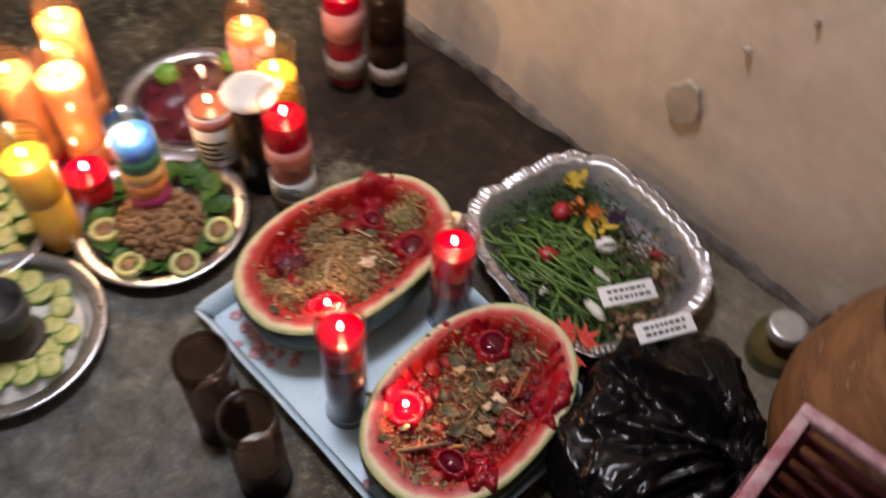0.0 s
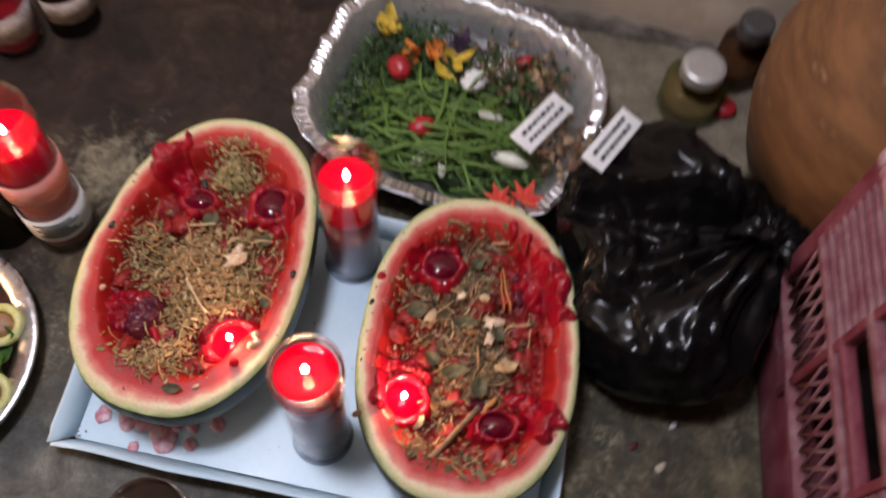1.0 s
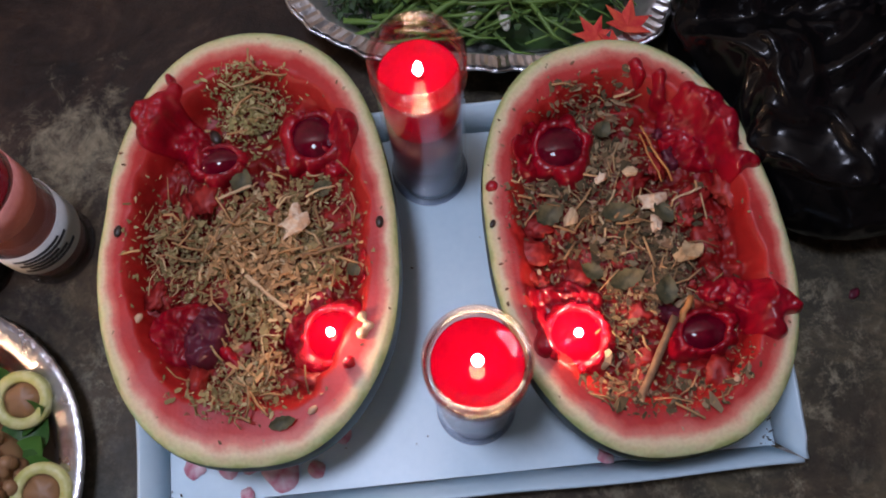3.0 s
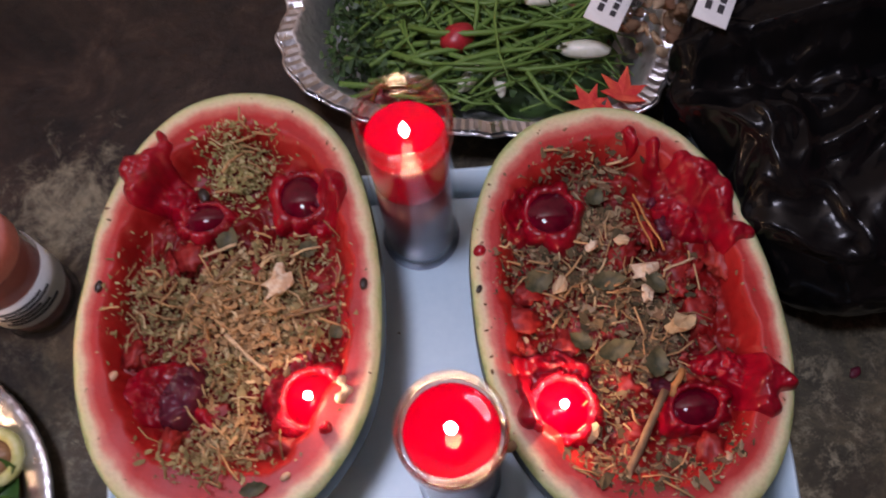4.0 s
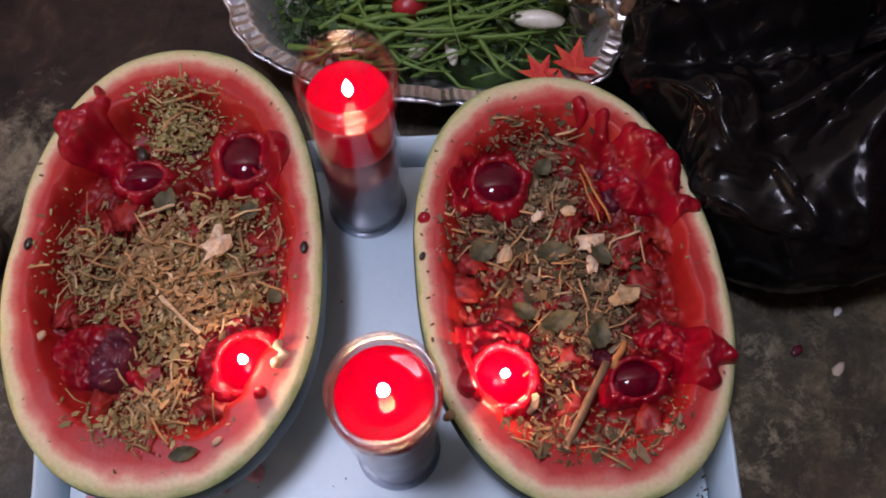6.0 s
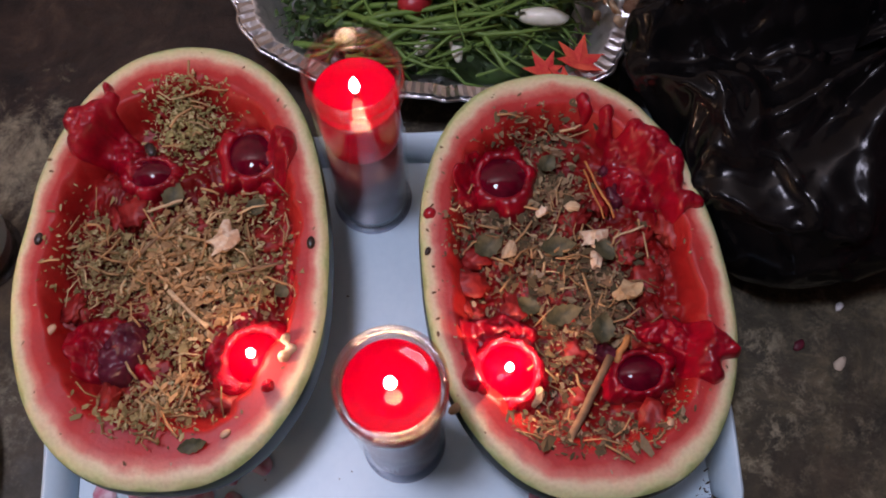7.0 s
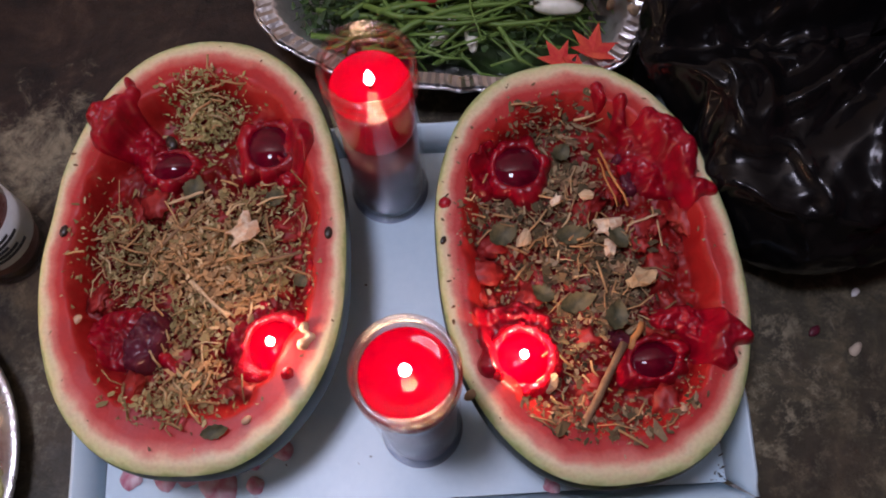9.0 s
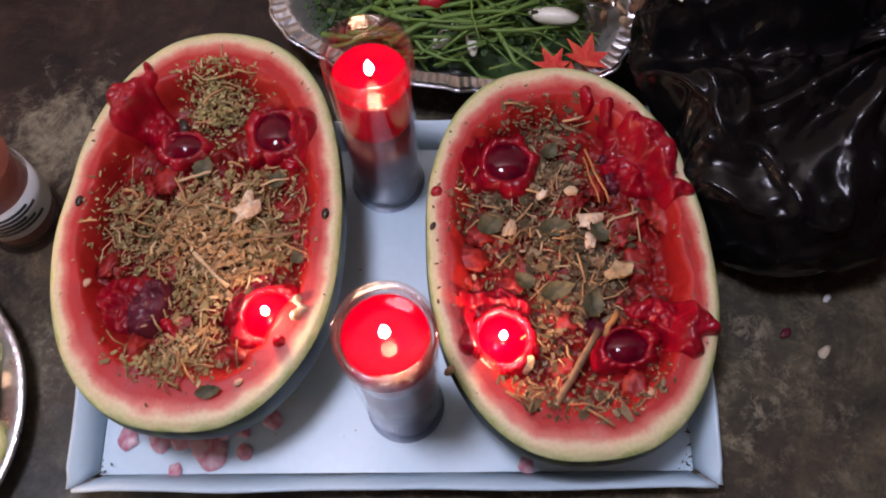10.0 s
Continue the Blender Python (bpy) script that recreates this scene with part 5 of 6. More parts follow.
    for x, y, z, s, mt, name, lab in ((0.020, 0.375, 0.055, 0.013, M_RADISH, "radish", "round red radish half hidden in the greens"), (0.051, 0.304, 0.058, 0.012, M_RADISH, "radish", "round red radish among the onion stalks"),
                                      (0.056, 0.279, 0.044, 0.0085, M_ONION, "onion_bulb", "white spring onion bulb"), (0.076, 0.272, 0.046, 0.007, M_ONION, "onion_bulb", "white spring onion bulb"), (0.141, 0.283, 0.050, 0.010, M_ONION, "onion_bulb", "white spring onion bulb"),
                                      (0.118, 0.330, 0.052, 0.007, M_ONION, "onion_bulb", "small white onion bulb"), (0.165, 0.392, 0.040, 0.012, M_HERB_TAN, "mushroom", "pale brown mushroom lump"), (0.150, 0.41, 0.04, 0.010, M_RADISH, "radish", "small dark radish")):
        ob = part(name, ball(s * (2.0 if mt is M_ONION else 1.15), s * (0.7 if mt is M_ONION else 0.95), s * (0.65 if mt is M_ONION else 0.9), 3, 0.12, x * 50), mt, m=turned(random.Random(int(x * 900)), x, y, z, 25))
        tagged(ob, lab + " in the foil tray", name.replace("_", " "))
    for x, y, n, mt, lab in ((-0.002, 0.430, 9, M_PETAL_Y, "yellow"), (0.072, 0.385, 6, M_PETAL_Y, "yellow"), (0.047, 0.396, 9, M_PETAL_O, "orange"), (0.088, 0.412, 12, M_PETAL_P, "dark purple")):
        top = base("flower", Matrix.Translation((x, y, 0.050)), "wilted " + lab + " flower among the greens in the foil tray", "flower")
        for k in range(n):
            part("petal", leaf_shape(r.uniform(0.018, 0.03), r.uniform(0.008, 0.014), r.uniform(0.1, 0.6)), mt, top, m=turned(r, r.gauss(0, 0.009), r.gauss(0, 0.008), r.uniform(0.0, 0.010), 40))
    geo = ball(0.014, 0.011, 0.009, 3, 0.55, 4.0, 2.2)
    tagged(part("crumpled_paper", geo, M_PAPER, m=pose(0.098, 0.365, 0.060, 10, 0, 30)), "small crumpled white paper on the greens", "paper")


def maple_leaf(m, size, label, seed):
    """A flat five-lobed cloth leaf."""
    r = random.Random(seed)
    lobes = [(90, 1.0), (62, 0.45), (38, 0.92), (15, 0.42), (-8, 0.70), (-40, 0.30), (-80, 0.22), (-100, 0.22), (-140, 0.30), (188, 0.70), (165, 0.42), (142, 0.92), (118, 0.45)]
    vs = [(0, 0, 0.0006)] + [(size * k * math.cos(radians(a)), size * k * math.sin(radians(a)), 0.0006 + size * 0.22 * k * k * r.uniform(0.2, 1.0)) for a, k in lobes]
    n = len(lobes)
    vs += [(x, y, z - 0.0009) for x, y, z in vs]
    fs = [(0, 1 + (i + 1) % n, 1 + i) for i in range(n)] + [(n + 1, n + 2 + i, n + 2 + (i + 1) % n) for i in range(n)]
    fs += [(1 + i, 1 + (i + 1) % n, n + 2 + (i + 1) % n, n + 2 + i) for i in range(n)]
    tagged(part("maple_leaf", (vs, fs), M_MAPLE, m=m, smooth=False), label, "decoration", "cloth maple leaves")


def packet(corners, z, text_rows, label):
    """A clear pouch of dried pieces under a printed card; corners: two ends of the card's near edge and its depth."""
    (x0, y0), (x1, y1), depth = corners
    ang = math.degrees(math.atan2(y1 - y0, x1 - x0))
    w = math.hypot(x1 - x0, y1 - y0)
    top = base("herb_packet", pose(x0, y0, z, 0, 0, ang) @ pose(0, 0, 0, 8, 0, 0), label, "packet", "packets on the foil tray")
    card = part("card", moved(box(w, depth, 0.0009, 0.0003), Matrix.Translation((w / 2, depth / 2, 0))), M_PAPER, top, "white printed card")
    r = random.Random(int(w * 10000))
    for row in range(text_rows):
        x = w * 0.14
        while x < w * 0.86:
            k = r.uniform(0.003, 0.0075)
            part("print_bar", moved(box(k, 0.0042, 0.0004), Matrix.Translation((x + k / 2, depth * (0.32 + 0.36 * row), 0.001))), M_INK, card, smooth=False)
            x += k + 0.0018
    return top


foil_tray()
greens()
maple_leaf(pose(0.134, 0.233, 0.0555, 6, 4, 25), 0.019, "red and orange cloth maple leaf on the foil rim", 1)
maple_leaf(pose(0.158, 0.236, 0.0570, -8, 10, -20), 0.024, "red cloth maple leaf on the foil rim", 2)
maple_leaf(pose(0.147, 0.224, 0.0545, 12, -4, 100), 0.018, "red cloth maple leaf hanging over the foil rim", 3)
maple_leaf(pose(0.168, 0.214, 0.0480, 30, 10, 160), 0.018, "red cloth maple leaf hanging over the foil rim", 4)
packet(((0.157, 0.268), (0.196, 0.325), 0.026), 0.088, 2, "small pouch card with black printing on the greens")
packet(((0.221, 0.243), (0.258, 0.303), 0.024), 0.109, 2, "white pouch card with black printing leaning on the black bag")
pouch = base("clear_pouch", pose(0.193, 0.292, 0.060, 0, 0, 57), "crumpled clear plastic pouch of dried brown pieces", "packet")
part("dried_pieces", join(*[moved(ball(0.0055, 0.004, 0.0018, 2, 0.6, k * 1.7), turned(random.Random(k), random.Random(k).uniform(-0.035, 0.035), random.Random(k + 50).uniform(-0.022, 0.022), random.Random(k + 9).uniform(0.0, 0.026), 60)) for k in range(40)]), M_HERB_BROWN, pouch)
film = part("plastic_film", ball(0.044, 0.029, 0.024, 4, 0.25, 3.3, 2.5), M_GLASS, pouch, "clear crinkled film", m=pose(0, 0, 0.014))
film.visible_shadow = False
wrap = base("crumpled_film", FOIL @ pose(0.098, 0.018, 0.040, 0, 0, 20), "crumpled clear plastic wrap bunched in the foil tray", "plastic wrap")
sheet = part("clear_sheet", ball(0.026, 0.036, 0.022, 5, 0.55, 5.0, 3.2), M_GLASS, wrap, "clear crinkled film")
sheet.visible_shadow = False
part("inner_fold", ball(0.018, 0.026, 0.014, 4, 0.6, 8.0, 3.0), thin_glass("cloudy_film", (0.80, 0.79, 0.76), 0.2), wrap, "cloudy inner fold")


# ---- black bag ----
def black_bag():
    knot = Vector((0.085, 0.012, 0.115))
    bm = bmesh.new()
    bmesh.ops.create_icosphere(bm, subdivisions=6, radius=1)
    for v in bm.verts:
        d = v.co.copy()
        a = math.atan2(d.y, d.x)
        flat = max(-0.62, d.z)
        p = Vector((d.x * 0.104, d.y * 0.138, (flat + 0.62) / 1.62 * 0.128))
        p.x *= 1 + 0.10 * noise.noise(d * 1.4 + Vector((3, 1, 0)))
        p.y *= 1 + 0.10 * noise.noise(d * 1.4 + Vector((8, 2, 0)))
        p.z *= 1 + 0.22 * noise.noise(d * 1.7 + Vector((1, 9, 0)))
        # folds run towards the knot
        q = p - knot
        ang = math.atan2(q.y, q.x)
        dist = q.length
        pull = max(0, 1 - dist / 0.20)
        fold = 0.7 - 2.2 * abs(noise.noise(Vector((math.cos(ang) * 3.4, math.sin(ang) * 3.4, dist * 6)))) + 0.5 - 1.5 * abs(noise.noise(Vector((math.cos(ang) * 6, math.sin(ang) * 6, dist * 8 + 3))))
        crease = 1 - abs(noise.noise(d * 3.2 + Vector((5, 5, 5)))) * 3.2
        up = max(0, d.z + 0.45)
        p += d.normalized() * up * (0.010 * fold * (0.25 + pull) + 0.005 * max(0, crease) + 0.0012 * noise.noise(d * 8))
        p += (knot - p) * (pull ** 3) * 0.55 * up
        p.z = max(p.z, 0.0015)
        # a tucked waist on the side of the melons, and crisp crumples all over
        turn = (a - radians(194) + math.pi) % (2 * math.pi) - math.pi
        tuck = 0.16 * math.exp(-(turn / 0.26) ** 2)
        p.x, p.y = p.x * (1 - tuck), p.y * (1 - tuck)
        warp = d + 0.25 * Vector((noise.noise(d * 2.3), noise.noise(d * 2.3 + Vector((7, 0, 0))), noise.noise(d * 2.3 + Vector((0, 7, 0)))))
        sharp = max(0, 1 - 4.5 * abs(noise.noise(Vector((warp.x * 2.4, warp.y * 1.5, warp.z * 2.0)) + Vector((2, 4, 6)))))
        fine = max(0, 1 - 4.0 * abs(noise.noise(Vector((warp.x * 7, warp.y * 5, warp.z * 6)) + Vector((9, 4, 1)))))
        p += d.normalized() * up * (0.0050 * sharp ** 2.5 + 0.0010 * fine ** 2.5)
        # the waist runs on as a groove up to the knot
        off = (p.x - knot.x) * 0.10 + (p.y - knot.y) * 0.99
        if p.x < knot.x:
            p.z -= 0.030 * up * math.exp(-(off / 0.020) ** 2)
        p.z = max(p.z, 0.0015)
        v.co = p
    bm.verts.index_update()
    geo = [v.co.copy() for v in bm.verts], [tuple(v.index for v in f.verts) for f in bm.faces]
    bm.free()
    top = base("plastic_bag", pose(0.291, 0.189, 0), "knotted shiny black plastic bag standing on the floor", "bag")
    part("bag_body", geo, M_BAG, top)
    ears = []
    for k, (a, ln) in enumerate(((20, 0.05), (75, 0.042), (-40, 0.045), (150, 0.035))):
        vs, fs, n, rows = [], [], 10, 9
        for i in range(n + 1):
            t = i / n
            for j in range(rows):
                u = 2 * j / (rows - 1) - 1
                w = 0.004 + 0.020 * t
                vs.append((t * ln, u * w, 0.006 * math.sin(j * 2.1 + k) * t + 0.012 * math.sin(t * 2.2) - 0.018 * t * t))
        for i in range(n):
            for j in range(rows - 1):
                fs.append((i * rows + j, (i + 1) * rows + j, (i + 1) * rows + j + 1, i * rows + j + 1))
        ob = part("tied_end", (vs, fs), M_BAG, top, m=Matrix.Translation(knot - Vector((0, 0, 0.014))) @ pose(0, 0, 0, 0, 0, a))
        md = ob.modifiers.new("sheet", "SOLIDIFY")
        md.thickness = 0.0006
    part("knot", moved(ball(0.013, 0.011, 0.010, 3, 0.4, 2.0, 2.5), Matrix.Translation(knot - Vector((0, 0, 0.012)))), M_BAG, top)


black_bag()


# ---- crate, pot, jars ----
def crate():
    x0, y1, w, d, h = 0.389, 0.186, 0.34, 0.34, 0.280
    top = base("plastic_crate", pose(x0, y1, 0.0), "dusty maroon plastic crate with ribbed sides", "crate")

    def bar(name, x, y, z, sx, sy, sz, material=M_CRATE, label="", bevel=0.0015):
        part(name, moved(box(sx, sy, sz, bevel), Matrix.Translation((x + sx / 2, y + sy / 2, z))), material, top, label)
    part("crate_floor", moved(box(w - 0.01, d - 0.01, 0.006), Matrix.Translation((w / 2, -d / 2, 0.004))), M_CRATE, top)
    for x, y in ((0, -0.020), (w - 0.020, -0.020), (0, -d), (w - 0.020, -d)):
        bar("corner_post", x + 0.002, y, 0.0, 0.018, 0.018, h - 0.012)
    bar("top_rim", 0, -d + 0.013, h - 0.014, 0.013, d - 0.026, 0.014, M_CRATE_RIM, "dusty pink rim", 0.003)
    bar("top_rim", w - 0.013, -d + 0.013, h - 0.014, 0.013, d - 0.026, 0.014, M_CRATE_RIM, "dusty pink rim", 0.003)
    bar("top_rim", 0, -0.013, h - 0.014, w, 0.013, 0.014, M_CRATE_RIM, "dusty pink rim", 0.003)
    bar("top_rim", 0, -d, h - 0.014, w, 0.013, 0.014, M_CRATE_RIM, "dusty pink rim", 0.003)
    # west side: horizontal ribs, a hand hole, a lattice band, a plain foot
    for k in range(7):
        z = h - 0.026 - 0.0125 * k
        bar("rib", 0.001, -0.110, z, 0.009, 0.092, 0.0055, M_CRATE_EDGE)
        bar("rib", 0.001, -d + 0.018, z, 0.009, 0.092, 0.0055, M_CRATE_EDGE)
    for y in (-0.118, -d + 0.110):
        bar("upright", 0.0, y, 0.06, 0.011, 0.008, h - 0.075)
    bar("handle_bar", -0.001, -0.230, h - 0.052, 0.011, 0.120, 0.010, M_CRATE_EDGE)
    bar("handle_bar", -0.001, -0.230, h - 0.098, 0.011, 0.120, 0.008)
    bar("side_panel", 0.004, -d + 0.018, 0.006, 0.004, d - 0.036, 0.075)
    bar("belt", -0.001, -d + 0.016, 0.080, 0.012, d - 0.032, 0.008, M_CRATE_EDGE)
    bar("belt", -0.001, -d + 0.016, h - 0.116, 0.012, d - 0.032, 0.008, M_CRATE_EDGE)
    for k in range(22):
        for s in (-1, 1):
            y = -0.022 - 0.0137 * k
            part("lattice", tube([(0.005, y, 0.090), (0.005, y + s * 0.018, 0.162)], 0.0017, 5), M_CRATE_EDGE, top)
    for z in range(8):
        bar("rib", 0.018, -0.009, 0.03 + 0.029 * z, w - 0.036, 0.006, 0.012)
        bar("rib", 0.018, -d + 0.003, 0.03 + 0.029 * z, w - 0.036, 0.006, 0.012)
        bar("rib", w - 0.009, -d + 0.018, 0.03 + 0.029 * z, 0.006, d - 0.036, 0.012)
    pot = base("black_pot", pose(0.525, 0.070, 0.012), "shiny black enamel pot standing in the crate", "pot")
    part("pot_body", lathe([(0, 0), (0.080, 0), (0.094, 0.02), (0.097, 0.12), (0.094, 0.215), (0.098, 0.222), (0.096, 0.226), (0.090, 0.222), (0.088, 0.1), (0, 0.012)], 56), M_IRON, pot)
    part("pot_lid", lathe([(0.099, 0.227), (0.095, 0.235), (0.06, 0.250), (0.015, 0.256), (0.014, 0.266), (0, 0.269)], 48), M_IRON, pot)
    bag = base("clear_bag", pose(0.462, -0.085, 0.012), "clear plastic bag with red and green scraps in the crate", "bag")
    film2 = part("plastic_film", moved(ball(0.052, 0.050, 0.09, 4, 0.3, 6.0, 2.5), Matrix.Translation((0, 0, 0.095))), M_GLASS, bag, "clear crinkled film")
    film2.visible_shadow = False
    rr = random.Random(8)
    part("red_scraps", join(*[moved(ball(0.012, 0.009, 0.006, 2, 0.4, k), turned(rr, rr.gauss(0, 0.018), rr.gauss(0, 0.018), rr.uniform(0.03, 0.15), 60)) for k in range(26)]), M_RADISH, bag)
    part("green_scraps", join(*[moved(ball(0.014, 0.008, 0.005, 2, 0.4, k), turned(rr, rr.gauss(0, 0.02), rr.gauss(0, 0.02), rr.uniform(0.02, 0.15), 60)) for k in range(30)]), M_GREENS, bag)


def clay_pot():
    top = base("clay_pot", pose(0.508, 0.320, 0), "big round orange-brown clay pot with scraped streaks", "pot")
    prof = [(0, 0.0), (0.07, 0.0), (0.10, 0.015), (0.135, 0.06), (0.152, 0.12), (0.154, 0.17), (0.142, 0.23), (0.115, 0.28), (0.090, 0.305)]
    part("pot_body", lathe(prof, 96, lambda a, r, z: (1 + 0.012 * noise.noise(Vector((math.cos(a) * 2, math.sin(a) * 2, z * 30))) + 0.004 * math.sin(z * 420 + 3 * math.sin(a)), 0)), M_POT, top)
    part("pot_rim", lathe([(0.090, 0.305), (0.082, 0.318), (0.084, 0.328), (0.088, 0.334), (0.080, 0.338), (0.074, 0.33), (0.07, 0.31)], 72), M_POT, top, "thick clay rim")
    bowl = base("dark_bowl", pose(0.498, 0.314, 0.330), "dark round metal bowl upside down on the clay pot", "bowl")
    part("bowl_body", lathe([(0.108, 0.002), (0.112, 0.007), (0.109, 0.025), (0.094, 0.058), (0.055, 0.085), (0, 0.092)], 64), M_DARK, bowl)


def jar(m, r, h, glass, lid, label):
    top = base("glass_jar", m, label, "jar", "jars by the wall")
    g = part("glass", lathe([(0, 0), (r * 0.9, 0), (r, 0.006), (r, h * 0.72), (r * 0.75, h * 0.86), (r * 0.62, h * 0.9), (r * 0.62, h), (r * 0.58, h), (r * 0.58, h * 0.9), (r * 0.94, h * 0.7), (r * 0.94, 0.008), (0, 0.006)], 40), glass, top)
    g.visible_shadow = False
    part("contents", lathe([(0, 0.007), (r * 0.88, 0.009), (r * 0.9, h * 0.5), (0, h * 0.52)], 32), M_HERB_BROWN, top, "brown herbs inside")
    n = 40
    part("lid", lathe([(r * 0.66, h * 0.90), (r * 0.68, h * 0.92), (r * 0.68, h * 1.10), (r * 0.64, h * 1.13), (r * 0.45, h * 1.125), (0, h * 1.12)], n, lambda a, rr, z: (1 + (0.012 if int(a / (2 * math.pi) * n) % 2 else 0), 0)), lid, top, "screw lid")


crate()
clay_pot()
jar(pose(0.330, 0.408, 0), 0.034, 0.066, M_GLASS_GREEN, M_LID, "small greenish glass herb jar with a pale metal lid")
jar(pose(0.380, 0.455, 0), 0.026, 0.085, M_GLASS_SMOKE, M_DARK, "small dark jar with a black lid by the wall")
tagged(part("red_cap", lathe([(0, 0.014), (0.010, 0.014), (0.012, 0.011), (0.012, 0.0), (0, 0.0)], 24), M_RADISH, m=pose(0.372, 0.408, 0)), "small red bottle cap on the floor", "cap")


# ---- plates ----
def foil_plate(m, r, label):
    top = base("foil_plate", m, label, "plate", "round foil plates")
    n = 150

    def flute(a, rr, z):
        k = 1 if int(round(a / (2 * math.pi) * n)) % 2 else -1
        return (1 + (0.004 * k if rr > r * 0.8 else 0) + 0.012 * noise.noise(Vector((math.cos(a) * 2, math.sin(a) * 2, m.translation.x * 9))), (0.0009 * k if rr > r * 0.8 else 0))
    part("dish", lathe([(0, 0.002), (r * 0.74, 0.002), (r * 0.77, 0.004), (r * 0.85, 0.020)], n, flute), M_FOIL, top)
    part("rim", lathe([(r * 0.85, 0.020), (r * 0.88, 0.0225), (r * 0.96, 0.0235), (r, 0.024), (r * 1.012, 0.022), (r * 1.0, 0.020)], n, flute), M_FOIL, top, "fluted foil rim")
    return top


def slice_ring(m, r, label, ring=M_LIME, core=M_BEAN):
    top = base("stuffed_slice", m, label, "food", "slices on the plates")
    part("slice_ring", lathe([(r * 0.62, 0.0), (r * 0.95, 0.0), (r, 0.002), (r, 0.007), (r * 0.94, 0.009), (r * 0.66, 0.009), (r * 0.6, 0.007), (r * 0.62, 0.0)], 28), ring, top)
    part("filling", lathe([(0, 0.0085), (r * 0.4, 0.008), (r * 0.64, 0.005), (r * 0.6, 0.001)], 20, lambda a, rr, z: (1, 0.001 * math.sin(5 * a))), core, top)


def lime_slice(m, r, group="lime slices on the plates"):
    top = base("lime_slice", m, "thin pale green lime slice", "food", group)
    part("peel", lathe([(r * 0.93, 0.0), (r, 0.0004), (r, 0.0032), (r * 0.93, 0.0036)], 26), M_LIME_SKIN, top)
    part("pulp", lathe([(r * 0.94, 0.0002), (r * 0.94, 0.0034), (r * 0.5, 0.0038), (r * 0.16, 0.0034), (0, 0.003)], 26, lambda a, rr, z: (1, 0.0005 * math.cos(9 * a) if 0.1 * r < rr < 0.9 * r else 0)), M_LIME, top)


foil_plate(pose(-0.380, 0.026, 0), 0.116, "round foil plate of beans with stuffed slices on green leaves")
rp = random.Random(31)
geo = [moved(leaf_shape(rp.uniform(0.03, 0.06), rp.uniform(0.02, 0.035), 0.3), turned(rp, -0.380 + 0.078 * math.cos(a), 0.026 + 0.078 * math.sin(a), rp.uniform(0.014, 0.022), 18)) for a in [k * 0.17 for k in range(37)]]
tagged(part("lettuce_leaves", join(*geo), M_LETTUCE), "green leaves lining the bean plate", "leaves", kind="stuff")
tagged(part("bean_heap", moved(ball(0.060, 0.054, 0.044, 4, 0.15, 2, 2), Matrix.Translation((-0.366, 0.015, 0.012))), M_BEAN), "heap of brown cooked beans on the plate", "beans", kind="stuff")
geo = []
for k in range(330):
    a, b = rp.uniform(0, 2 * math.pi), rp.random() ** 0.6
    x, y = 0.061 * b * math.cos(a), 0.055 * b * math.sin(a)
    z = 0.014 + 0.043 * math.sqrt(max(0, 1 - b * b)) + rp.uniform(-0.002, 0.003)
    geo.append(moved(ball(0.0058, 0.0052, 0.0050, 2), turned(rp, -0.366 + x, 0.015 + y, z, 90)))
tagged(part("cooked_beans", join(*geo), M_BEAN), "loose brown beans covering the heap", "beans", kind="stuff")
for x, y in ((-0.410, -0.040), (-0.341, -0.052), (-0.293, -0.002), (-0.302, 0.062)):
    slice_ring(pose(x, y, 0.020, rp.uniform(-8, 8), rp.uniform(-8, 8), rp.uniform(0, 360)), 0.020, "pale green stuffed slice with brown filling on the bean plate")

foil_plate(pose(-0.372, -0.212, 0), 0.118, "round foil plate of lime slices on white rice")
tagged(part("white_rice", lathe([(0.088, 0.003), (0.085, 0.014), (0.05, 0.020), (0, 0.022)], 64, lambda a, r, z: (1 + 0.05 * noise.noise(Vector((math.cos(a) * 3, math.sin(a) * 3, 2))), 0.003 * noise.noise(Vector((r * 90 * math.cos(a), r * 90 * math.sin(a), 1))))), M_RICE, m=pose(-0.372, -0.212, 0)), "bed of white rice on the foil plate", "rice", kind="stuff")
for k in range(24):
    a, d = k * 2.399, 0.040 + 0.042 * math.sqrt((k + 0.5) / 24)
    lime_slice(pose(-0.372 + d * math.cos(a), -0.212 + d * math.sin(a), 0.020 + 0.0025 * rp.random(), rp.uniform(-12, 12), rp.uniform(-12, 12), rp.uniform(0, 360)), rp.uniform(0.015, 0.020))
foil_plate(pose(-0.553, -0.150, 0), 0.112, "round foil plate of lime slices beside the yellow candle")
for k in range(22):
    a, d = k * 2.399, 0.085 * math.sqrt((k + 0.5) / 22)
    lime_slice(pose(-0.553 + d * math.cos(a), -0.150 + d * math.sin(a), 0.012 + 0.002 * rp.random(), rp.uniform(-12, 12), rp.uniform(-12, 12), 0), rp.uniform(0.016, 0.020))
goblet = base("dark_goblet", pose(-0.350, -0.208, 0.020), "squat dark metal goblet standing in the rice", "goblet")
part("foot", lathe([(0, 0), (0.034, 0), (0.036, 0.004), (0.030, 0.010), (0.014, 0.016), (0.011, 0.028)], 40), M_DARK, goblet)
part("cup", lathe([(0.011, 0.028), (0.022, 0.036), (0.032, 0.055), (0.034, 0.085), (0.031, 0.086), (0.029, 0.058), (0.0, 0.044)], 40), M_DARK, goblet)

# dark plate with beets and limes
foil_plate(pose(-0.520, 0.200, 0), 0.108, "round foil plate of dark beet pieces with limes")
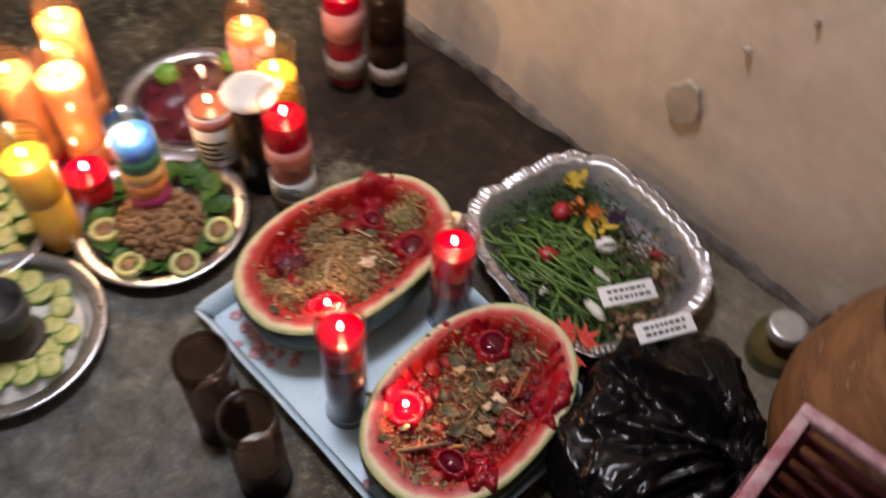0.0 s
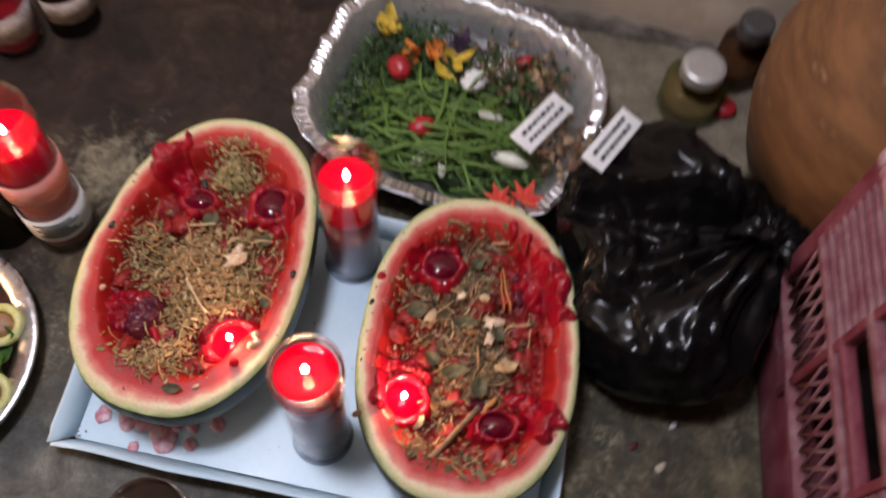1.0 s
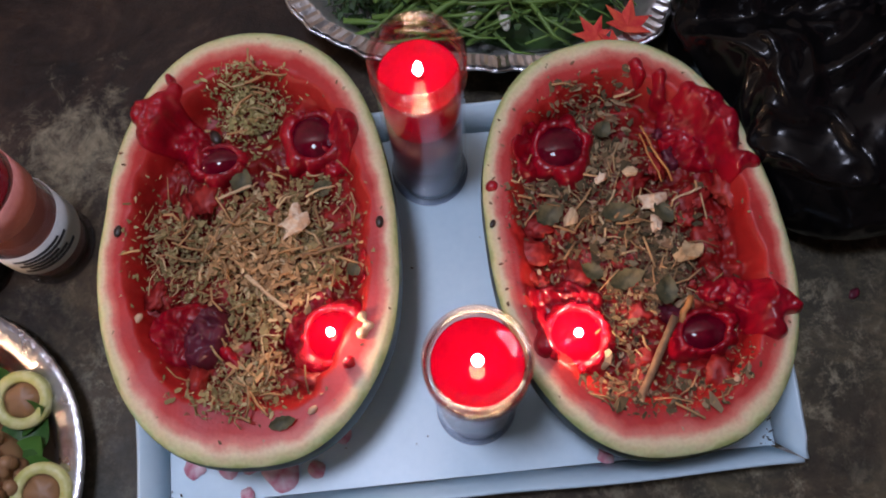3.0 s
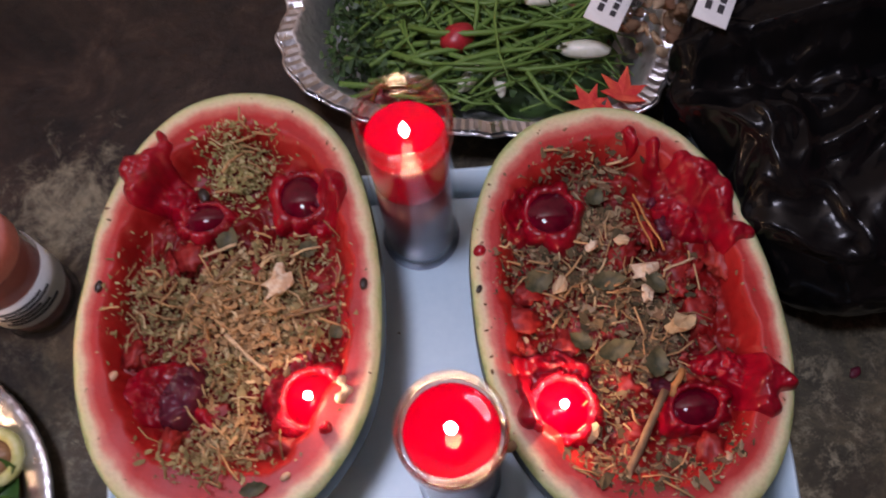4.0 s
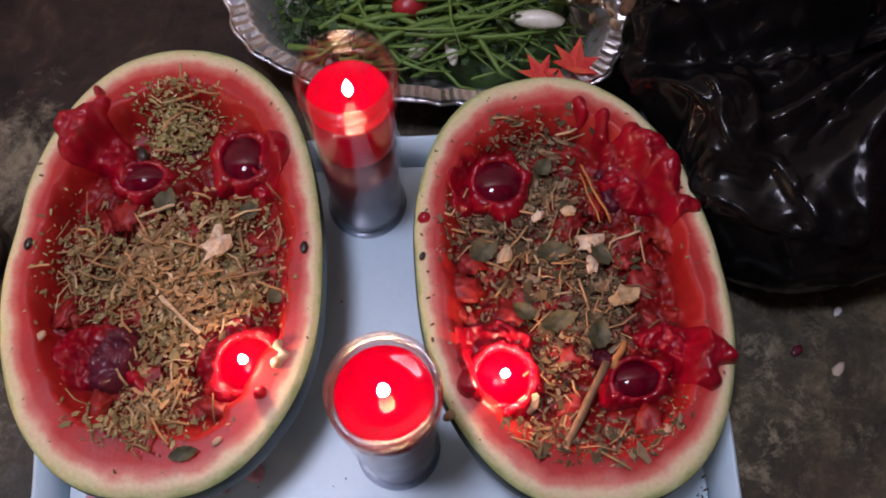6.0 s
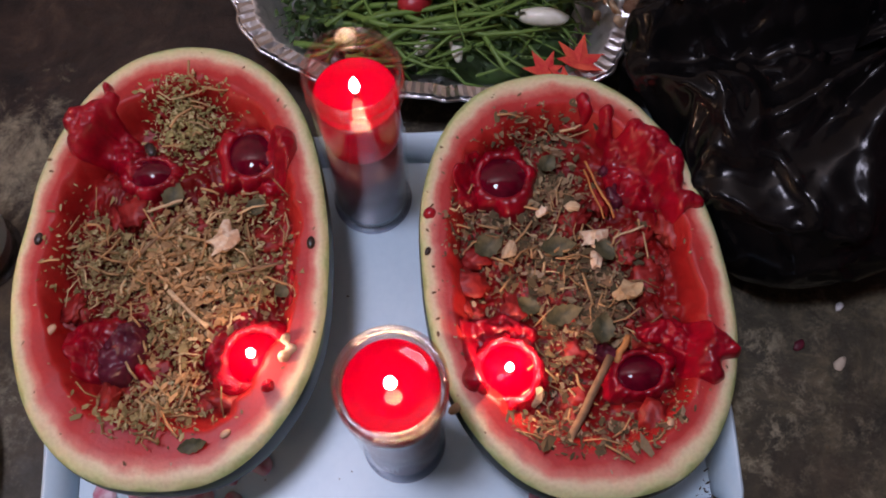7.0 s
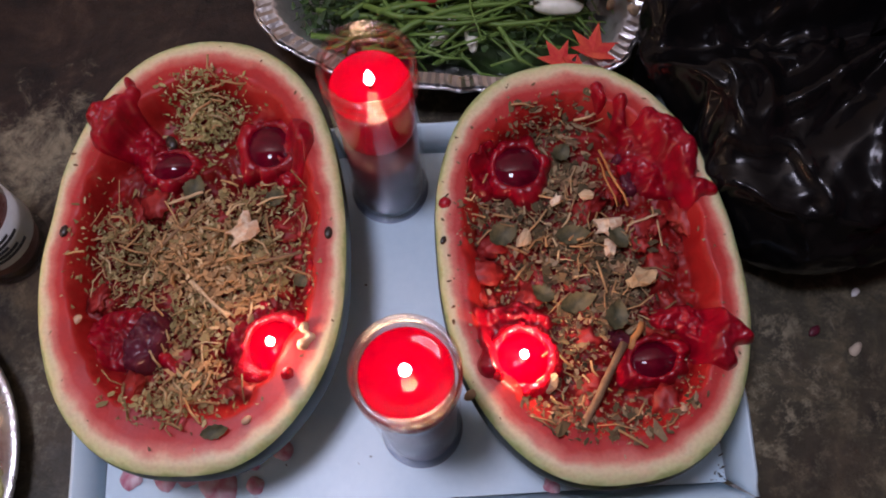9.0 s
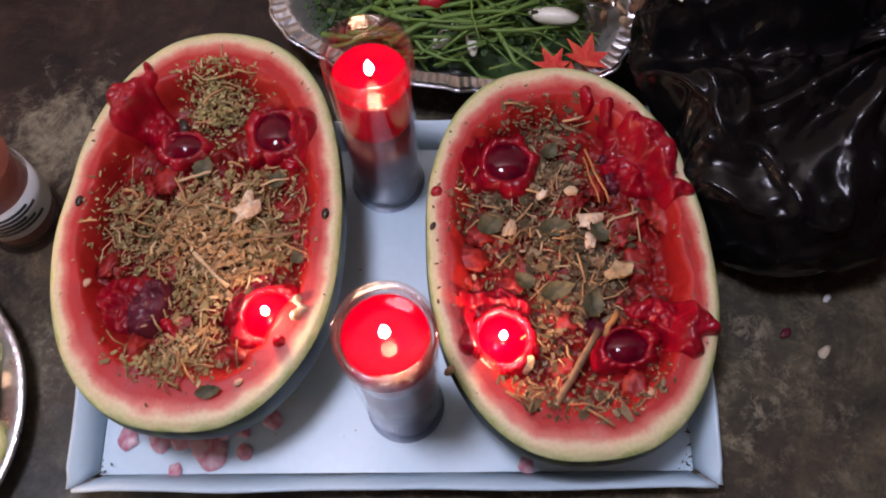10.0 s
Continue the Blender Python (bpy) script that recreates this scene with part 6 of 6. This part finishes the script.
tagged(part("beet_heap", moved(ball(0.075, 0.075, 0.035, 4, 0.3, 9, 3), Matrix.Translation((-0.520, 0.200, 0.012))), M_BEET), "heap of dark red beets on the foil plate", "beets", kind="stuff")
for x, y in ((-0.565, 0.190), (-0.520, 0.272)):
    tagged(part("lime", ball(0.021, 0.018, 0.018, 3, 0.05), M_LIME_SKIN, m=pose(x, y, 0.044, 0, 0, 30)), "whole green lime on the beet plate", "lime", "whole limes")

# ---- the candle group ----
lab_dir = -45
c = glass_candle(pose(-0.281, 0.176, 0), "glass candle with red wax and pink printed label on the floor", M_WAX_HOT, M_WAX_BROWN, level=0.165, split=0.125, r=0.029, h=0.20, watts=0.12)
label_band(c, 0.0295, 0.098, 0.128, -150, 60, M_LABEL_PINK, "pink label strip")
paper = label_band(c, 0.0295, 0.030, 0.068, -150, 60, M_PAPER, "white label strip")
for k in range(5):
    label_band(paper, 0.0300, 0.038 + 0.005 * k, 0.041 + 0.005 * k, -100 + 9 * (k % 2), -20 - 12 * (k % 3), M_INK, "printed bar")
c = glass_candle(pose(-0.405, 0.150, 0), "clear glass candle with a white printed label, burning", M_WAX_BROWN, M_WAX_BROWN, level=0.12, split=0.09, r=0.029, h=0.20, watts=0.12)
paper = label_band(c, 0.0295, 0.030, 0.120, -140, 50, M_PAPER, "white printed label")
label_band(c, 0.0300, 0.098, 0.116, -130, 40, M_LABEL_PINK, "pink label strip")
for k in range(4):
    label_band(paper, 0.0300, 0.042 + 0.010 * k, 0.047 + 0.010 * k, -100 + 9 * (k % 2), -10 - 12 * (k % 3), M_INK, "printed bar")
c = glass_candle(pose(-0.440, 0.255, 0), "glass candle with a pink printed label, burning", M_WAX_ORANGE, M_WAX_WHITE, level=0.165, split=0.12, r=0.029, h=0.205, watts=0.15)
label_band(c, 0.0295, 0.100, 0.155, -150, 60, M_LABEL_PINK, "pink label")
c = glass_candle(pose(-0.362, 0.232, 0), "glass candle with amber yellow wax, burning", M_WAX_YELLOW, M_WAX_YELLOW, level=0.15, split=0.10, r=0.029, h=0.20, watts=0.20)
c = glass_candle(pose(-0.450, -0.080, 0), "tall glass candle of bright yellow wax, burning", M_WAX_YELLOW, M_WAX_YELLOW, level=0.165, split=0.10, r=0.030, h=0.20, watts=0.30)
for x, y, h, hot, w in ((-0.540, 0.030, 0.20, M_WAX_ORANGE, 2.0), (-0.620, 0.085, 0.21, M_WAX_ORANGE, 0.8), (-0.600, -0.010, 0.19, M_WAX_ORANGE, 0.0), (-0.475, -0.010, 0.10, M_WAX_HOT, 0.3)):
    glass_candle(pose(x, y, 0), "glass candle of glowing orange wax burning among the others" if h > 0.15 else "short red glass candle, burning", hot, hot, level=h - 0.035, split=0.05, r=0.031, h=h, watts=w)
# seven-colour candle in the bean plate
c = base("striped_candle", pose(-0.386, 0.026, 0.004), "rainbow-striped glass candle with a glowing blue top in the bean plate", "candle")
g = part("glass", candle_glass(0.030, 0.19), M_GLASS, c, "clear glass")
g.visible_shadow = False
z = 0.009
for k, mt in enumerate((M_WAX_HOT, M_BEET, mat("magenta_wax", (0.55, 0.03, 0.22), rough=0.35), M_WAX_ORANGE, M_WAX_YELLOW, mat("green_wax", (0.05, 0.25, 0.12), rough=0.35), M_WAX_BLUE)):
    part("wax_layer", lathe([(0, z), (0.0270, z), (0.0270, z + 0.0215), (0, z + 0.0215)], 40), mt, c)
    z += 0.0225
wick(c, z - 0.001, 0.008)
candle_flame(c, z + 0.005)
lamp("POINT", "flame_light", pose(-0.386, 0.026, z + 0.016), 1.1, (0.9, 0.85, 0.8), radius=0.004)
# white-topped dark glass
c = base("white_candle", pose(-0.338, 0.170, 0), "dark glass candle topped with a wide white wax cap", "candle")
g = part("glass", candle_glass(0.027, 0.165), M_GLASS_SMOKE, c, "smoked glass")
g.visible_shadow = False
part("wax", lathe([(0, 0.01), (0.0235, 0.01), (0.0235, 0.15), (0, 0.15)], 40), M_WAX_DARK, c)
part("wax_cap", lathe([(0.0, 0.166), (0.028, 0.1655), (0.034, 0.168), (0.036, 0.173), (0.033, 0.179), (0.020, 0.182), (0, 0.183)], 48, lambda a, r, z: (1 + 0.05 * noise.noise(Vector((math.cos(a) * 2, math.sin(a) * 2, 1))), 0)), M_WAX_WHITE, c, "white overflowing wax cap")
# far pair near the wall
c = glass_candle(pose(-0.400, 0.392, 0), "red glass candle with white labels near the wall", M_WAX_HOT, M_WAX, level=0.17, split=0.13, r=0.029, h=0.20, watts=0.12)
label_band(c, 0.0295, 0.100, 0.150, -140, 60, M_LABEL_PINK, "pink label")
label_band(c, 0.0295, 0.030, 0.066, -140, 60, M_LABEL_WORN, "worn white label")
c = glass_candle(pose(-0.347, 0.428, 0), "unlit dark glass candle near the wall", M_WAX_DARK, M_WAX_DARK, level=0.15, split=0.1, r=0.028, h=0.20, lit=False, glass=M_GLASS_SMOKE)
label_band(c, 0.0285, 0.028, 0.060, -120, 20, M_LABEL_WORN, "worn white label")
# two spent dark glasses in front of the tray
for x, y in ((-0.093, -0.110), (-0.008, -0.122)):
    glass_candle(pose(x, y, 0), "spent dark candle glass with sooty inside, on the floor", M_WAX_DARK, M_WAX_DARK, level=0.07, split=0.05, r=0.029, h=0.165, lit=False, glass=M_GLASS_SMOKE, group="spent dark glasses")
# dark crumbs on the card tray
rc = random.Random(77)
bits = []
for k in range(26):
    u, v = rc.uniform(-0.19, 0.19), rc.uniform(-0.118, 0.118)
    p = TRAY @ Vector((u, v, 0.0075))
    q = rc.uniform(0.0007, 0.0020)
    bits.append(moved(flake(rc, q, q * rc.uniform(0.3, 0.8), 0.0003), turned(rc, p.x, p.y, p.z, 10)))
for k in range(20):
    u, v = (0.200 if k % 3 else -0.200) + rc.gauss(0, 0.006), -0.118 + rc.gauss(0, 0.008)
    p = TRAY @ Vector((max(-0.203, min(0.203, u)), max(-0.123, v), 0.0078))
    q = rc.uniform(0.0008, 0.0028)
    bits.append(moved(flake(rc, q, q * rc.uniform(0.2, 0.5), 0.0002), turned(rc, p.x, p.y, p.z, 6)))
tagged(part("tray_crumbs", join(*bits), M_WICK, smooth=False), "dark specks of soot and herb on the white tray", "crumbs", kind="stuff")
# scraps on the floor
for x, y, s, mt, lab in ((0.279, 0.026, 0.005, M_BEET, "dark red petal"), (0.315, 0.049, 0.004, M_PAPER, "white speck"), (0.303, 0.009, 0.006, M_PATCH, "pale crumb")):
    tagged(part("floor_scrap", ball(s, s * 0.6, 0.0012, 2, 0.4, x * 99), mt, m=pose(x, y, 0.0012, 0, 0, 40)), lab + " on the concrete floor", "scrap")
